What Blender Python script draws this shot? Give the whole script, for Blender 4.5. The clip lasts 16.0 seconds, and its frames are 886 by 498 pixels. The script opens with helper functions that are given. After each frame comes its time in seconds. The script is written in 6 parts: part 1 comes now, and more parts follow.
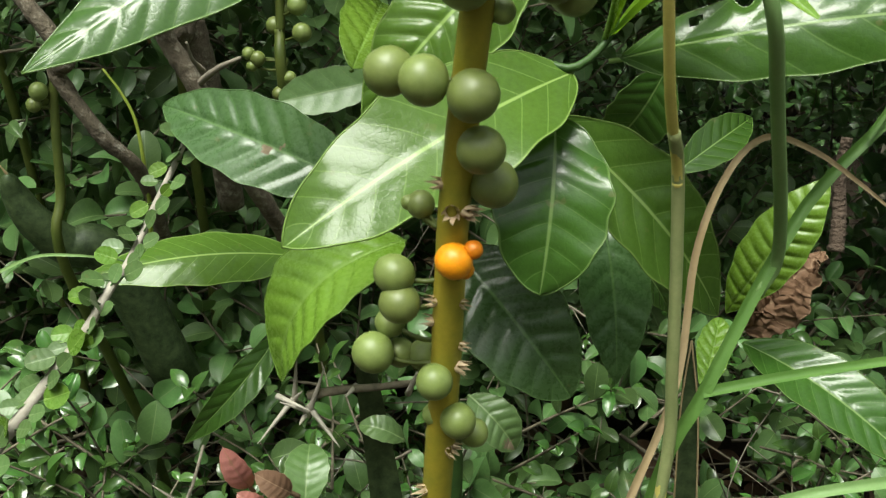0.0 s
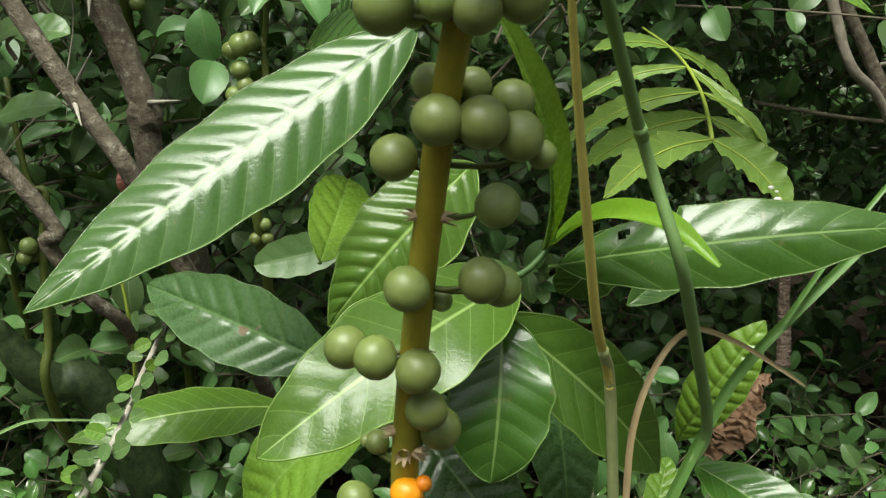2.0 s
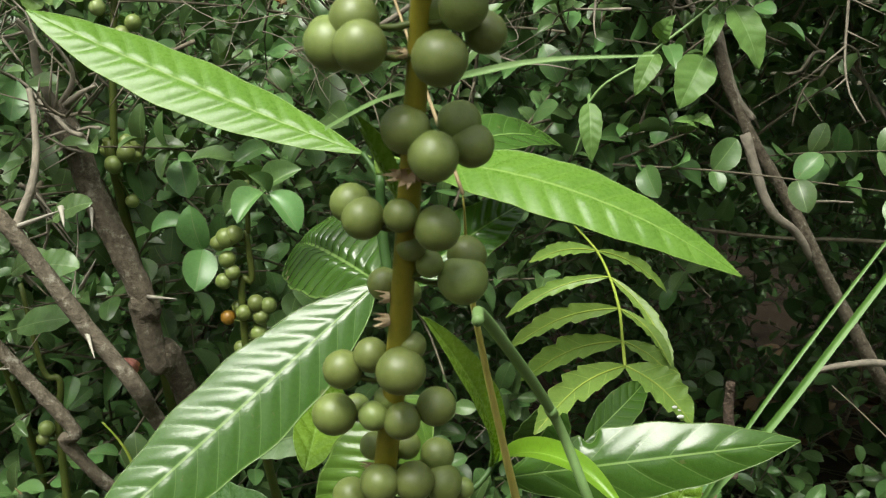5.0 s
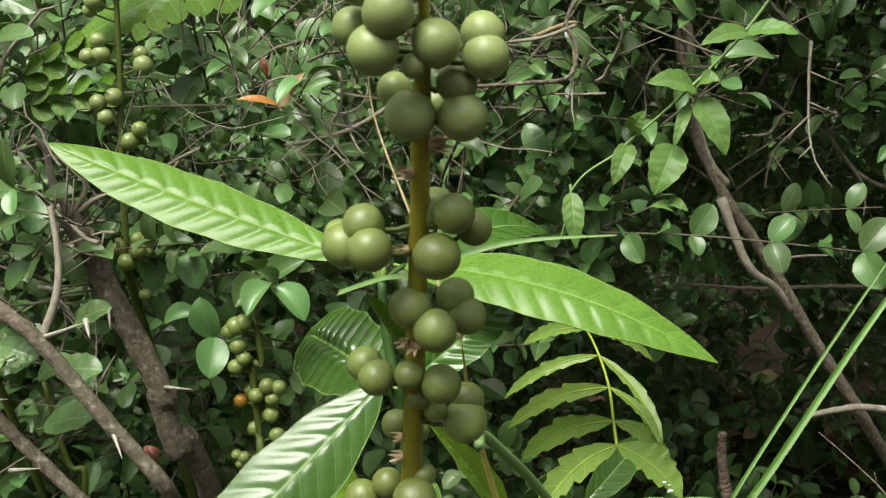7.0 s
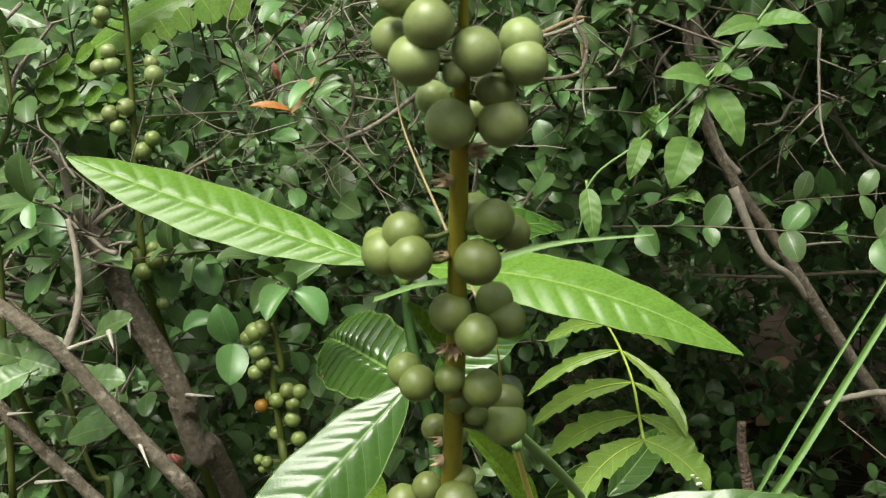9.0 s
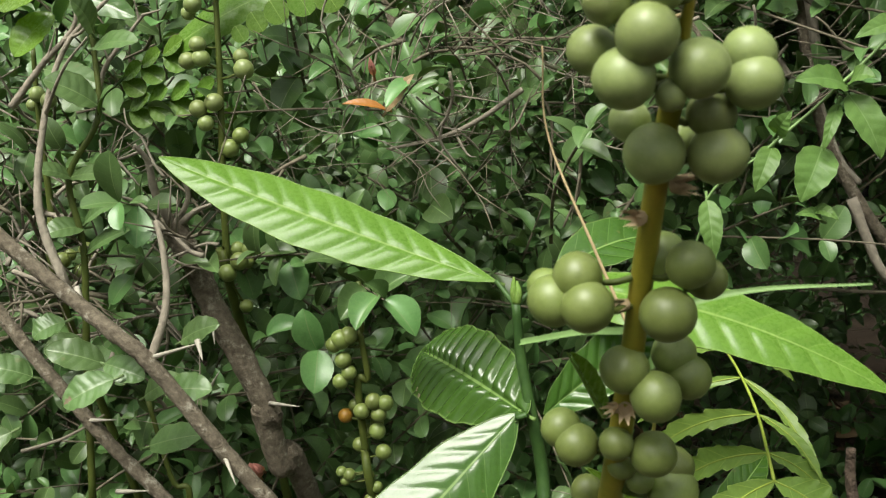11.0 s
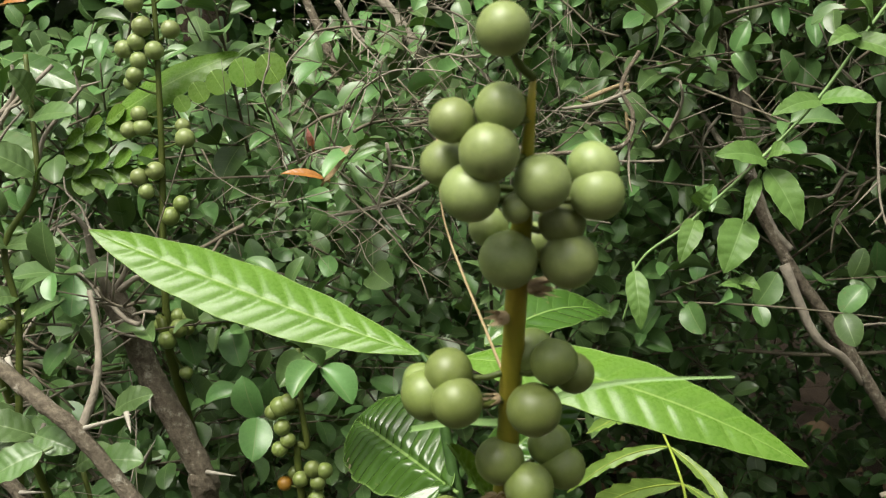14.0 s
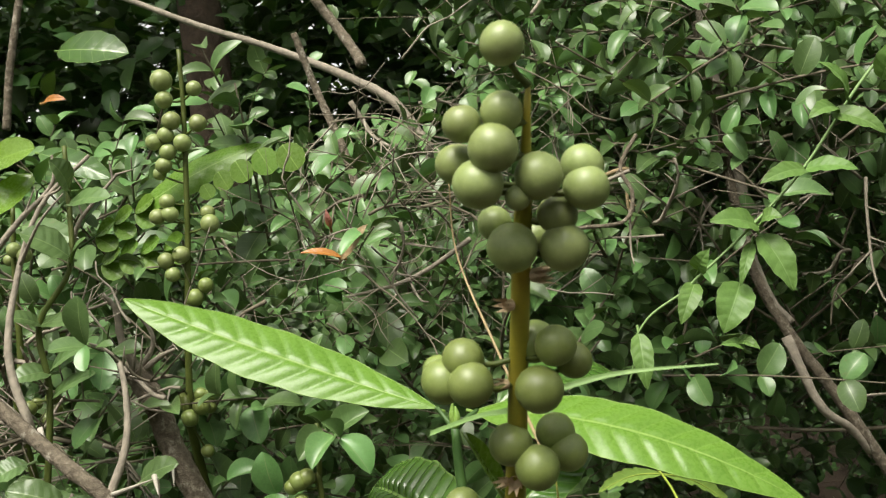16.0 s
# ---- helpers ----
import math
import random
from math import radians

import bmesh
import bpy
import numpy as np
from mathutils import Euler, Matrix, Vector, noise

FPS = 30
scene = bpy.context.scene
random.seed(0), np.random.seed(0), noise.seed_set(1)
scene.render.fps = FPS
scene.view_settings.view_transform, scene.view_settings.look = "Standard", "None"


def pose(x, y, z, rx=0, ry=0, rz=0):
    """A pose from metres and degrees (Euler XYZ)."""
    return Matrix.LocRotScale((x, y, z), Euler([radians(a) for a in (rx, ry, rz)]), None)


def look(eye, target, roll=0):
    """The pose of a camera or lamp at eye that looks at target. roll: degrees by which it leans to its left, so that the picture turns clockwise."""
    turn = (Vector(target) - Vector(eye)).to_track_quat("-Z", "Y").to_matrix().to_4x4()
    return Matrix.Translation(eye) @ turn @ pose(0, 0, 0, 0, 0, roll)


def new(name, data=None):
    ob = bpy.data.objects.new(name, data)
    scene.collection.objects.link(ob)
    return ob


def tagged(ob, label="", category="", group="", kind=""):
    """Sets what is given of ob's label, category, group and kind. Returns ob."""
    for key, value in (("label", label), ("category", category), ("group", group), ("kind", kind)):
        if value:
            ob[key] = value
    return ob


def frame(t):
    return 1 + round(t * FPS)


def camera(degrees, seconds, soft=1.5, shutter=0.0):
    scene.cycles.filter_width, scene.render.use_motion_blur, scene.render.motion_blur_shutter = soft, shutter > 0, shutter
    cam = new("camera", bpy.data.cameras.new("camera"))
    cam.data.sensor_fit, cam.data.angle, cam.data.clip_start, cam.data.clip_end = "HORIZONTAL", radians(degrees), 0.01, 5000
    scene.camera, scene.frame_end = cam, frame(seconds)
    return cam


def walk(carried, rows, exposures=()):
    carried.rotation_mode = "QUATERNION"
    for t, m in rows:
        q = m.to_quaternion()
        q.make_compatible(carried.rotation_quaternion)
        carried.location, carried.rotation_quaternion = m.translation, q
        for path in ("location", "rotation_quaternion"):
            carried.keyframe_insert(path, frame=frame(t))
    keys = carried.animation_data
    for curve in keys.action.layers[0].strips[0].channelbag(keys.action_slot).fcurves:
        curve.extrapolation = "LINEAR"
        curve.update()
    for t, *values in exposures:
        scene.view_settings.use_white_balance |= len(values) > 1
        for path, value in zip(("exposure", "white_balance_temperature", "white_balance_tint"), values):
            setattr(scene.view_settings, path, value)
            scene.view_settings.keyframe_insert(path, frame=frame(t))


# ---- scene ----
cam = camera(50.2, 16.0, 1.2)
PATH = [
    (0.0, (0.0000, 0.0000, 0.4200), (-0.0126, 0.3844, 0.3100), 4.93),
    (0.5, (-0.0009, 0.0021, 0.4250), (-0.0056, 0.3887, 0.3224), 4.74),
    (1.0, (-0.0019, 0.0001, 0.4378), (-0.0111, 0.3869, 0.3364), 4.96),
    (1.5, (0.0002, -0.0076, 0.4566), (-0.0104, 0.3816, 0.3651), 4.10),
    (2.0, (0.0036, -0.0161, 0.4683), (-0.0025, 0.3733, 0.3769), 4.20),
    (2.5, (0.0069, -0.0238, 0.4828), (-0.0011, 0.3661, 0.3940), 3.41),
    (3.0, (0.0101, -0.0371, 0.4989), (0.0006, 0.3507, 0.4013), 2.56),
    (3.5, (0.0088, -0.0439, 0.5129), (0.0088, 0.3444, 0.4166), 3.11),
    (4.0, (0.0120, -0.0492, 0.5289), (0.0203, 0.3401, 0.4374), 3.38),
    (4.5, (0.0135, -0.0539, 0.5410), (0.0152, 0.3374, 0.4582), 2.20),
    (5.0, (0.0133, -0.0546, 0.5467), (0.0100, 0.3372, 0.4662), 1.11),
    (7.5, (0.0120, -0.0799, 0.5797), (0.0148, 0.3144, 0.5128), -2.69),
    (8.0, (0.0095, -0.0762, 0.5773), (0.0155, 0.3174, 0.5062), -3.44),
    (8.5, (0.0086, -0.0767, 0.5778), (0.0154, 0.3170, 0.5072), -3.44),
    (9.0, (0.0057, -0.0780, 0.5794), (0.0035, 0.3159, 0.5098), -3.65),
    (9.5, (-0.0059, -0.0726, 0.5829), (-0.0175, 0.3215, 0.5154), -3.22),
    (12.0, (-0.0142, -0.0381, 0.5847), (-0.0473, 0.3534, 0.5096), -2.63),
    (12.5, (-0.0143, -0.0342, 0.5840), (-0.0485, 0.3573, 0.5091), -2.17),
    (13.0, (-0.0099, -0.0354, 0.5837), (-0.0346, 0.3567, 0.5083), -2.26),
    (13.5, (-0.0023, -0.0433, 0.5877), (-0.0233, 0.3512, 0.5248), -2.72),
    (14.0, (0.0025, -0.0541, 0.5919), (-0.0109, 0.3424, 0.5410), -2.60),
    (14.5, (0.0034, -0.0586, 0.5891), (-0.0126, 0.3392, 0.5502), -3.02),
    (15.0, (0.0011, -0.0607, 0.5853), (-0.0139, 0.3385, 0.5654), -3.10),
    (15.5, (0.0031, -0.0655, 0.5766), (-0.0120, 0.3342, 0.5723), -3.77),
    (16.0, (0.0018, -0.0783, 0.5739), (-0.0137, 0.3214, 0.5713), -3.70),
]
walk(cam, [(t, look(eye, target, roll)) for t, eye, target, roll in PATH], [(0.0, 1.97, 6750, 1), (2.0, 1.86, 6750, 1), (5.0, 1.94, 6800, 4), (8.0, 1.96, 6850, 5), (12.5, 1.9, 6900, 6), (16.0, 2.05, 7000, 9)])

# ---- light ----
SUN_EL, SUN_AZ = radians(62), radians(208)
world = bpy.data.worlds.new("overcast_sky")
scene.world = world
world.use_nodes = True
wn = world.node_tree
sky = wn.nodes.new("ShaderNodeTexSky")
sky.sky_type, sky.sun_disc = "NISHITA", False
sky.sun_elevation, sky.sun_rotation = SUN_EL, SUN_AZ
sky.air_density, sky.dust_density, sky.ozone_density = 1.0, 3.0, 1.0
grey = wn.nodes.new("ShaderNodeHueSaturation")
grey.inputs["Saturation"].default_value = 0.15
wn.links.new(sky.outputs[0], grey.inputs["Color"])
wn.links.new(grey.outputs[0], wn.nodes["Background"].inputs[0])
wn.nodes["Background"].inputs[1].default_value = 0.07
sun = new("sun", bpy.data.lights.new("sun", "SUN"))
sun.data.energy, sun.data.angle, sun.data.color = 1.5, radians(30), (1.0, 0.98, 0.95)
sun.matrix_world = look((0, 0, 5), (5 * math.sin(SUN_AZ) * -0.6, 5 * math.cos(SUN_AZ) * -0.6, 5 - 5 * math.tan(SUN_EL) * 0.6))


# ---- materials ----
def node_mat(name):
    m = bpy.data.materials.new(name)
    m.use_nodes = True
    nt = m.node_tree
    return m, nt, nt.nodes["Principled BSDF"], nt.nodes["Material Output"]


def ramp(nt, src, stops):
    r = nt.nodes.new("ShaderNodeValToRGB")
    el = r.color_ramp.elements
    while len(el) < len(stops):
        el.new(0.5)
    for e, (p, c) in zip(el, stops):
        e.position, e.color = p, (*c, 1)
    nt.links.new(src, r.inputs[0])
    return r.outputs[0]


def noise_of(nt, scale, detail=4, rough=0.55, coord="Object"):
    tc = nt.nodes.new("ShaderNodeTexCoord")
    n = nt.nodes.new("ShaderNodeTexNoise")
    n.inputs["Scale"].default_value, n.inputs["Detail"].default_value, n.inputs["Roughness"].default_value = scale, detail, rough
    nt.links.new(tc.outputs[coord], n.inputs["Vector"])
    return n.outputs["Fac"]


def math_node(nt, op, a, b=0.5, c=None):
    n = nt.nodes.new("ShaderNodeMath")
    n.operation = op
    for i, v in enumerate((a, b, c)):
        if v is None:
            continue
        if isinstance(v, (int, float)):
            n.inputs[i].default_value = v
        else:
            nt.links.new(v, n.inputs[i])
    return n.outputs[0]


def mix(nt, fac, a, b, kind="MIX"):
    n = nt.nodes.new("ShaderNodeMix")
    n.data_type, n.blend_type = "RGBA", kind
    for sock, v in ((n.inputs[0], fac), (n.inputs[6], a), (n.inputs[7], b)):
        if isinstance(v, (int, float)):
            sock.default_value = v
        elif isinstance(v, tuple):
            sock.default_value = (*v, 1)
        else:
            nt.links.new(v, sock)
    return n.outputs[2]


def bump(nt, bsdf, height, strength=0.3, dist=0.001):
    b = nt.nodes.new("ShaderNodeBump")
    b.inputs["Strength"].default_value, b.inputs["Distance"].default_value = strength, dist
    nt.links.new(height, b.inputs["Height"])
    nt.links.new(b.outputs[0], bsdf.inputs["Normal"])


cam.data.dof.use_dof = True
cam.data.dof.focus_distance = 0.4
cam.data.dof.aperture_fstop = 70


def leaf_mat(name, dark, light, vein, rough=0.32, glow=0.25, veins=True, specks=0.3, island=False, spec=0.5):
    """A leaf: mottled green, paler midrib and side veins laid out by the leaf's own coordinates, light shining through."""
    m, nt, b, out = node_mat(name)
    n1 = noise_of(nt, 60, 5)
    n2 = noise_of(nt, 700, 3, 0.6)
    base = ramp(nt, n1, [(0.3, dark), (0.7, light)])
    n4 = noise_of(nt, 2600, 2, 0.5)
    base = mix(nt, math_node(nt, "MULTIPLY_ADD", n4, 0.5, -0.05), base, tuple(c * 0.55 for c in dark))
    base = mix(nt, math_node(nt, "MULTIPLY", n2, 0.55), base, tuple(min(1, c * 1.5) for c in light))
    info = nt.nodes.new("ShaderNodeObjectInfo")
    rnd = info.outputs["Random"]
    if island:
        geo = nt.nodes.new("ShaderNodeNewGeometry")
        rnd = geo.outputs["Random Per Island"]
    hsv = nt.nodes.new("ShaderNodeHueSaturation")
    nt.links.new(base, hsv.inputs["Color"])
    spread = 0.8 if island else 0.3
    nt.links.new(math_node(nt, "MULTIPLY_ADD", rnd, spread, 1 - spread * 0.45), hsv.inputs["Value"])
    nt.links.new(math_node(nt, "MULTIPLY_ADD", rnd, 0.03 if island else 0.01, 0.487), hsv.inputs["Hue"])
    base = hsv.outputs[0]
    if veins:
        uv = nt.nodes.new("ShaderNodeUVMap")
        sep = nt.nodes.new("ShaderNodeSeparateXYZ")
        nt.links.new(uv.outputs[0], sep.inputs[0])
        ph, across = sep.outputs[0], sep.outputs[1]
        fr = math_node(nt, "FRACT", ph)
        side = math_node(nt, "ABSOLUTE", math_node(nt, "SUBTRACT", fr, 0.5))      # 0.5 on a vein
        line = nt.nodes.new("ShaderNodeMapRange")
        line.inputs[1].default_value, line.inputs[2].default_value = 0.465, 0.5
        nt.links.new(side, line.inputs[0])
        rib = nt.nodes.new("ShaderNodeMapRange")
        rib.inputs[1].default_value, rib.inputs[2].default_value = 0.042, 0.018
        nt.links.new(math_node(nt, "ABSOLUTE", across), rib.inputs[0])
        mask = math_node(nt, "MAXIMUM", math_node(nt, "MULTIPLY", line.outputs[0], 0.38), math_node(nt, "MULTIPLY", rib.outputs[0], 0.9))
        edge = nt.nodes.new("ShaderNodeMapRange")
        edge.inputs[1].default_value, edge.inputs[2].default_value = 0.955, 0.99
        nt.links.new(math_node(nt, "ABSOLUTE", across), edge.inputs[0])
        mask = math_node(nt, "MAXIMUM", mask, math_node(nt, "MULTIPLY", edge.outputs[0], 0.6))
        base = mix(nt, mask, base, vein)
    n3 = noise_of(nt, 240, 2, 0.5)
    spot = ramp(nt, n3, [(0.70, (0, 0, 0)), (0.74, (1, 1, 1))])
    sp = nt.nodes.new("ShaderNodeRGBToBW")
    nt.links.new(spot, sp.inputs[0])
    base = mix(nt, math_node(nt, "MULTIPLY", sp.outputs[0], specks), base, (0.16, 0.13, 0.06))
    nt.links.new(base, b.inputs["Base Color"])
    nt.links.new(math_node(nt, "MULTIPLY_ADD", n2, 0.22, rough - 0.17), b.inputs["Roughness"])
    b.inputs["Specular IOR Level"].default_value = spec
    height = math_node(nt, "MULTIPLY_ADD", n4, 0.35, n2)
    if veins and not island:
        tc = nt.nodes.new("ShaderNodeTexCoord")
        net = nt.nodes.new("ShaderNodeTexVoronoi")
        net.feature = "DISTANCE_TO_EDGE"
        net.inputs["Scale"].default_value = 620
        nt.links.new(tc.outputs["Object"], net.inputs["Vector"])
        cell = nt.nodes.new("ShaderNodeMapRange")
        cell.inputs[1].default_value, cell.inputs[2].default_value, cell.inputs[4].default_value = 0.0, 0.16, 0.7
        nt.links.new(net.outputs["Distance"], cell.inputs[0])
        height = math_node(nt, "ADD", height, cell.outputs[0])
    bump(nt, b, height, 0.12, 0.00016)
    tr = nt.nodes.new("ShaderNodeBsdfTranslucent")
    nt.links.new(mix(nt, 1.0, base, (1.0, 1.0, 0.35), "MULTIPLY"), tr.inputs[0])
    sh = nt.nodes.new("ShaderNodeMixShader")
    sh.inputs[0].default_value = glow
    nt.links.new(b.outputs[0], sh.inputs[1])
    nt.links.new(tr.outputs[0], sh.inputs[2])
    nt.links.new(sh.outputs[0], out.inputs[0])
    return m


def rough_mat(name, dark, light, scale=120, rough=0.8, bumpy=0.6, dist=0.001, fine=900, spec=0.3, lichen=None):
    m, nt, b, out = node_mat(name)
    n1, n2 = noise_of(nt, scale, 6, 0.65), noise_of(nt, fine, 4, 0.6)
    col = ramp(nt, n1, [(0.3, dark), (0.72, light)])
    col = mix(nt, math_node(nt, "MULTIPLY", n2, 0.4), col, tuple(c * 0.55 for c in dark))
    if lichen:
        patch = noise_of(nt, scale * 0.5, 6, 0.7)
        spots = nt.nodes.new("ShaderNodeMapRange")
        spots.inputs[1].default_value, spots.inputs[2].default_value, spots.inputs[4].default_value = 0.56, 0.68, 0.8
        nt.links.new(patch, spots.inputs[0])
        col = mix(nt, spots.outputs[0], col, lichen)
    nt.links.new(col, b.inputs["Base Color"])
    b.inputs["Roughness"].default_value = rough
    b.inputs["Specular IOR Level"].default_value = spec
    bump(nt, b, math_node(nt, "ADD", n1, math_node(nt, "MULTIPLY", n2, 0.5)), bumpy, dist)
    return m


def berry_mat(name, dark, light, speck, rough=0.42):
    m, nt, b, out = node_mat(name)
    n1, n2 = noise_of(nt, 2.0, 4, 0.6), noise_of(nt, 28, 3, 0.6)
    col = ramp(nt, n1, [(0.3, dark), (0.7, light)])
    dots = ramp(nt, n2, [(0.62, (0, 0, 0)), (0.72, (1, 1, 1))])
    bw = nt.nodes.new("ShaderNodeRGBToBW")
    nt.links.new(dots, bw.inputs[0])
    col = mix(nt, math_node(nt, "MULTIPLY", bw.outputs[0], 0.30), col, speck)
    n5 = noise_of(nt, 7, 5, 0.7)
    col = mix(nt, math_node(nt, "MULTIPLY_ADD", n5, 0.9, -0.25), col, tuple(c * 0.62 for c in dark))
    info = nt.nodes.new("ShaderNodeObjectInfo")
    hsv = nt.nodes.new("ShaderNodeHueSaturation")
    nt.links.new(col, hsv.inputs["Color"])
    nt.links.new(math_node(nt, "MULTIPLY_ADD", info.outputs["Random"], 0.35, 0.82), hsv.inputs["Value"])
    nt.links.new(math_node(nt, "MULTIPLY_ADD", info.outputs["Random"], 0.014, 0.493), hsv.inputs["Hue"])
    nt.links.new(hsv.outputs[0], b.inputs["Base Color"])
    nt.links.new(math_node(nt, "MULTIPLY_ADD", n2, 0.15, rough - 0.05), b.inputs["Roughness"])
    b.inputs["Subsurface Weight"].default_value = 0.2
    b.inputs["Subsurface Radius"].default_value = (0.5, 0.6, 0.2)
    b.inputs["Subsurface Scale"].default_value = 0.003
    bump(nt, b, n2, 0.12, 0.0003)
    return m


M_GLOSS = leaf_mat("glossy_green_leaf", (0.024, 0.072, 0.011), (0.040, 0.102, 0.016), (0.17, 0.27, 0.08), 0.27, 0.14, spec=0.42)
M_MID = leaf_mat("mid_green_leaf", (0.044, 0.108, 0.014), (0.068, 0.148, 0.022), (0.24, 0.36, 0.10), 0.26, 0.16, specks=0.15, spec=0.28)
M_BRIGHT = leaf_mat("fresh_green_leaf", (0.058, 0.136, 0.016), (0.090, 0.184, 0.026), (0.20, 0.31, 0.08), 0.34, 0.18, specks=0.1, spec=0.24)
M_FRESH = leaf_mat("bright_fresh_leaf", (0.095, 0.20, 0.02), (0.135, 0.26, 0.03), (0.22, 0.36, 0.08), 0.33, 0.28, specks=0.1)
M_DARK = leaf_mat("old_dark_leaf", (0.031, 0.078, 0.022), (0.052, 0.114, 0.033), (0.11, 0.20, 0.065), 0.34, 0.15, spec=0.5)
M_YOUNG = leaf_mat("young_yellow_green_leaf", (0.11, 0.23, 0.016), (0.15, 0.30, 0.024), (0.28, 0.46, 0.08), 0.38, 0.4, specks=0.0)
M_PINNATE = leaf_mat("pinnate_leaflet", (0.088, 0.168, 0.030), (0.136, 0.232, 0.046), (0.38, 0.50, 0.14), 0.42, 0.3, specks=0.1, spec=0.25)
M_HEDGE = leaf_mat("hedge_leaf", (0.044, 0.096, 0.024), (0.086, 0.160, 0.050), (0.16, 0.23, 0.095), 0.42, 0.09, veins=True, island=True, spec=0.42)
M_HEDGE1 = leaf_mat("hedge_leaf_single", (0.044, 0.095, 0.024), (0.084, 0.155, 0.050), (0.16, 0.23, 0.095), 0.42, 0.12, veins=True, spec=0.42)
M_VINE = leaf_mat("vine_leaf", (0.062, 0.140, 0.030), (0.100, 0.200, 0.048), (0.16, 0.26, 0.09), 0.48, 0.2, specks=0.1, spec=0.25)
M_CREEP = leaf_mat("creeper_leaf", (0.032, 0.082, 0.016), (0.066, 0.138, 0.03), (0.10, 0.17, 0.05), 0.28, 0.12, veins=True, island=True, spec=0.6)
M_TREE = leaf_mat("tree_leaf", (0.035, 0.08, 0.022), (0.07, 0.14, 0.038), (0.06, 0.1, 0.04), 0.45, 0.25, veins=False, island=True)
M_RED = leaf_mat("red_young_leaf", (0.28, 0.10, 0.08), (0.42, 0.19, 0.15), (0.35, 0.2, 0.12), 0.4, 0.3)
M_PALE = leaf_mat("pale_tan_leaf", (0.32, 0.24, 0.12), (0.42, 0.32, 0.17), (0.5, 0.4, 0.25), 0.45, 0.3)
M_RUST = leaf_mat("rusty_orange_leaf", (0.26, 0.10, 0.02), (0.34, 0.15, 0.03), (0.4, 0.25, 0.1), 0.45, 0.3)
M_DRYLEAF = leaf_mat("dry_brown_leaf", (0.07, 0.042, 0.024), (0.17, 0.105, 0.06), (0.24, 0.16, 0.1), 0.75, 0.1, spec=0.2)
M_SCAR = rough_mat("dead_leaf_patch", (0.13, 0.10, 0.06), (0.25, 0.20, 0.13), 300, 0.8, 0.5, 0.0004)
M_DROPPING = rough_mat("white_dropping", (0.55, 0.55, 0.52), (0.78, 0.78, 0.75), 500, 0.6, 0.3, 0.0003)
M_LITTER = leaf_mat("leaf_litter", (0.05, 0.032, 0.02), (0.12, 0.075, 0.045), (0.2, 0.14, 0.08), 0.8, 0.05, veins=False, island=True, spec=0.2)
M_STALK = rough_mat("fruit_stalk", (0.18, 0.19, 0.02), (0.39, 0.30, 0.032), 60, 0.45, 0.15, 0.0004, spec=0.4)
M_BERRY = berry_mat("green_berry", (0.136, 0.178, 0.044), (0.182, 0.230, 0.066), (0.30, 0.32, 0.14), 0.38)
M_PALEBERRY = berry_mat("pale_green_berry", (0.180, 0.226, 0.072), (0.234, 0.284, 0.104), (0.35, 0.37, 0.18), 0.38)
M_TURNING = berry_mat("turning_berry", (0.28, 0.16, 0.02), (0.42, 0.22, 0.02), (0.5, 0.35, 0.1))
M_ORANGE = berry_mat("orange_berry", (0.75, 0.24, 0.008), (0.85, 0.33, 0.012), (0.9, 0.45, 0.05), 0.36)
M_TIP = rough_mat("dry_bract", (0.40, 0.30, 0.17), (0.60, 0.48, 0.32), 400, 0.85, 0.4, 0.0003)
M_REARSTALK = rough_mat("rear_fruit_stalk", (0.05, 0.075, 0.012), (0.10, 0.12, 0.025), 90, 0.5, 0.2, 0.0004)
M_STEM = rough_mat("green_stem", (0.024, 0.062, 0.014), (0.055, 0.115, 0.026), 150, 0.5, 0.2, 0.0004)
M_GRASS = rough_mat("green_grass_culm", (0.14, 0.25, 0.08), (0.22, 0.34, 0.125), 60, 0.5, 0.15, 0.0003)
M_GRASSY = rough_mat("yellowing_grass_culm", (0.50, 0.45, 0.11), (0.64, 0.55, 0.16), 60, 0.55, 0.15, 0.0003)
M_SHEATH = rough_mat("pale_green_sheath", (0.24, 0.30, 0.115), (0.36, 0.38, 0.17), 90, 0.55, 0.15, 0.0003)
M_RIB = rough_mat("yellow_green_rib", (0.20, 0.28, 0.035), (0.31, 0.37, 0.06), 120, 0.5, 0.1, 0.0002)
M_BLADE = rough_mat("green_grass_blade", (0.070, 0.160, 0.028), (0.115, 0.225, 0.05), 60, 0.45, 0.15, 0.0003)
M_STRAW = rough_mat("dry_straw", (0.34, 0.25, 0.13), (0.46, 0.36, 0.21), 90, 0.75, 0.3, 0.0003)
M_BARK = rough_mat("brown_grey_bark", (0.075, 0.061, 0.042), (0.255, 0.216, 0.155), 320, 0.9, 1.0, 0.002, 1200, lichen=(0.36, 0.34, 0.275))
M_PALEBARK = rough_mat("pale_grey_bark", (0.17, 0.15, 0.115), (0.36, 0.32, 0.25), 200, 0.85, 0.7, 0.001, 800)
M_THORN = rough_mat("pale_thorn", (0.27, 0.25, 0.20), (0.48, 0.45, 0.38), 200, 0.6, 0.3, 0.0004)
M_TRUNK = rough_mat("dark_tree_bark", (0.06, 0.042, 0.03), (0.15, 0.11, 0.08), 40, 0.95, 1.0, 0.01, 200)
M_SOIL = rough_mat("dark_soil", (0.020, 0.014, 0.010), (0.055, 0.040, 0.027), 25, 0.95, 1.0, 0.01, 260, spec=0.15)
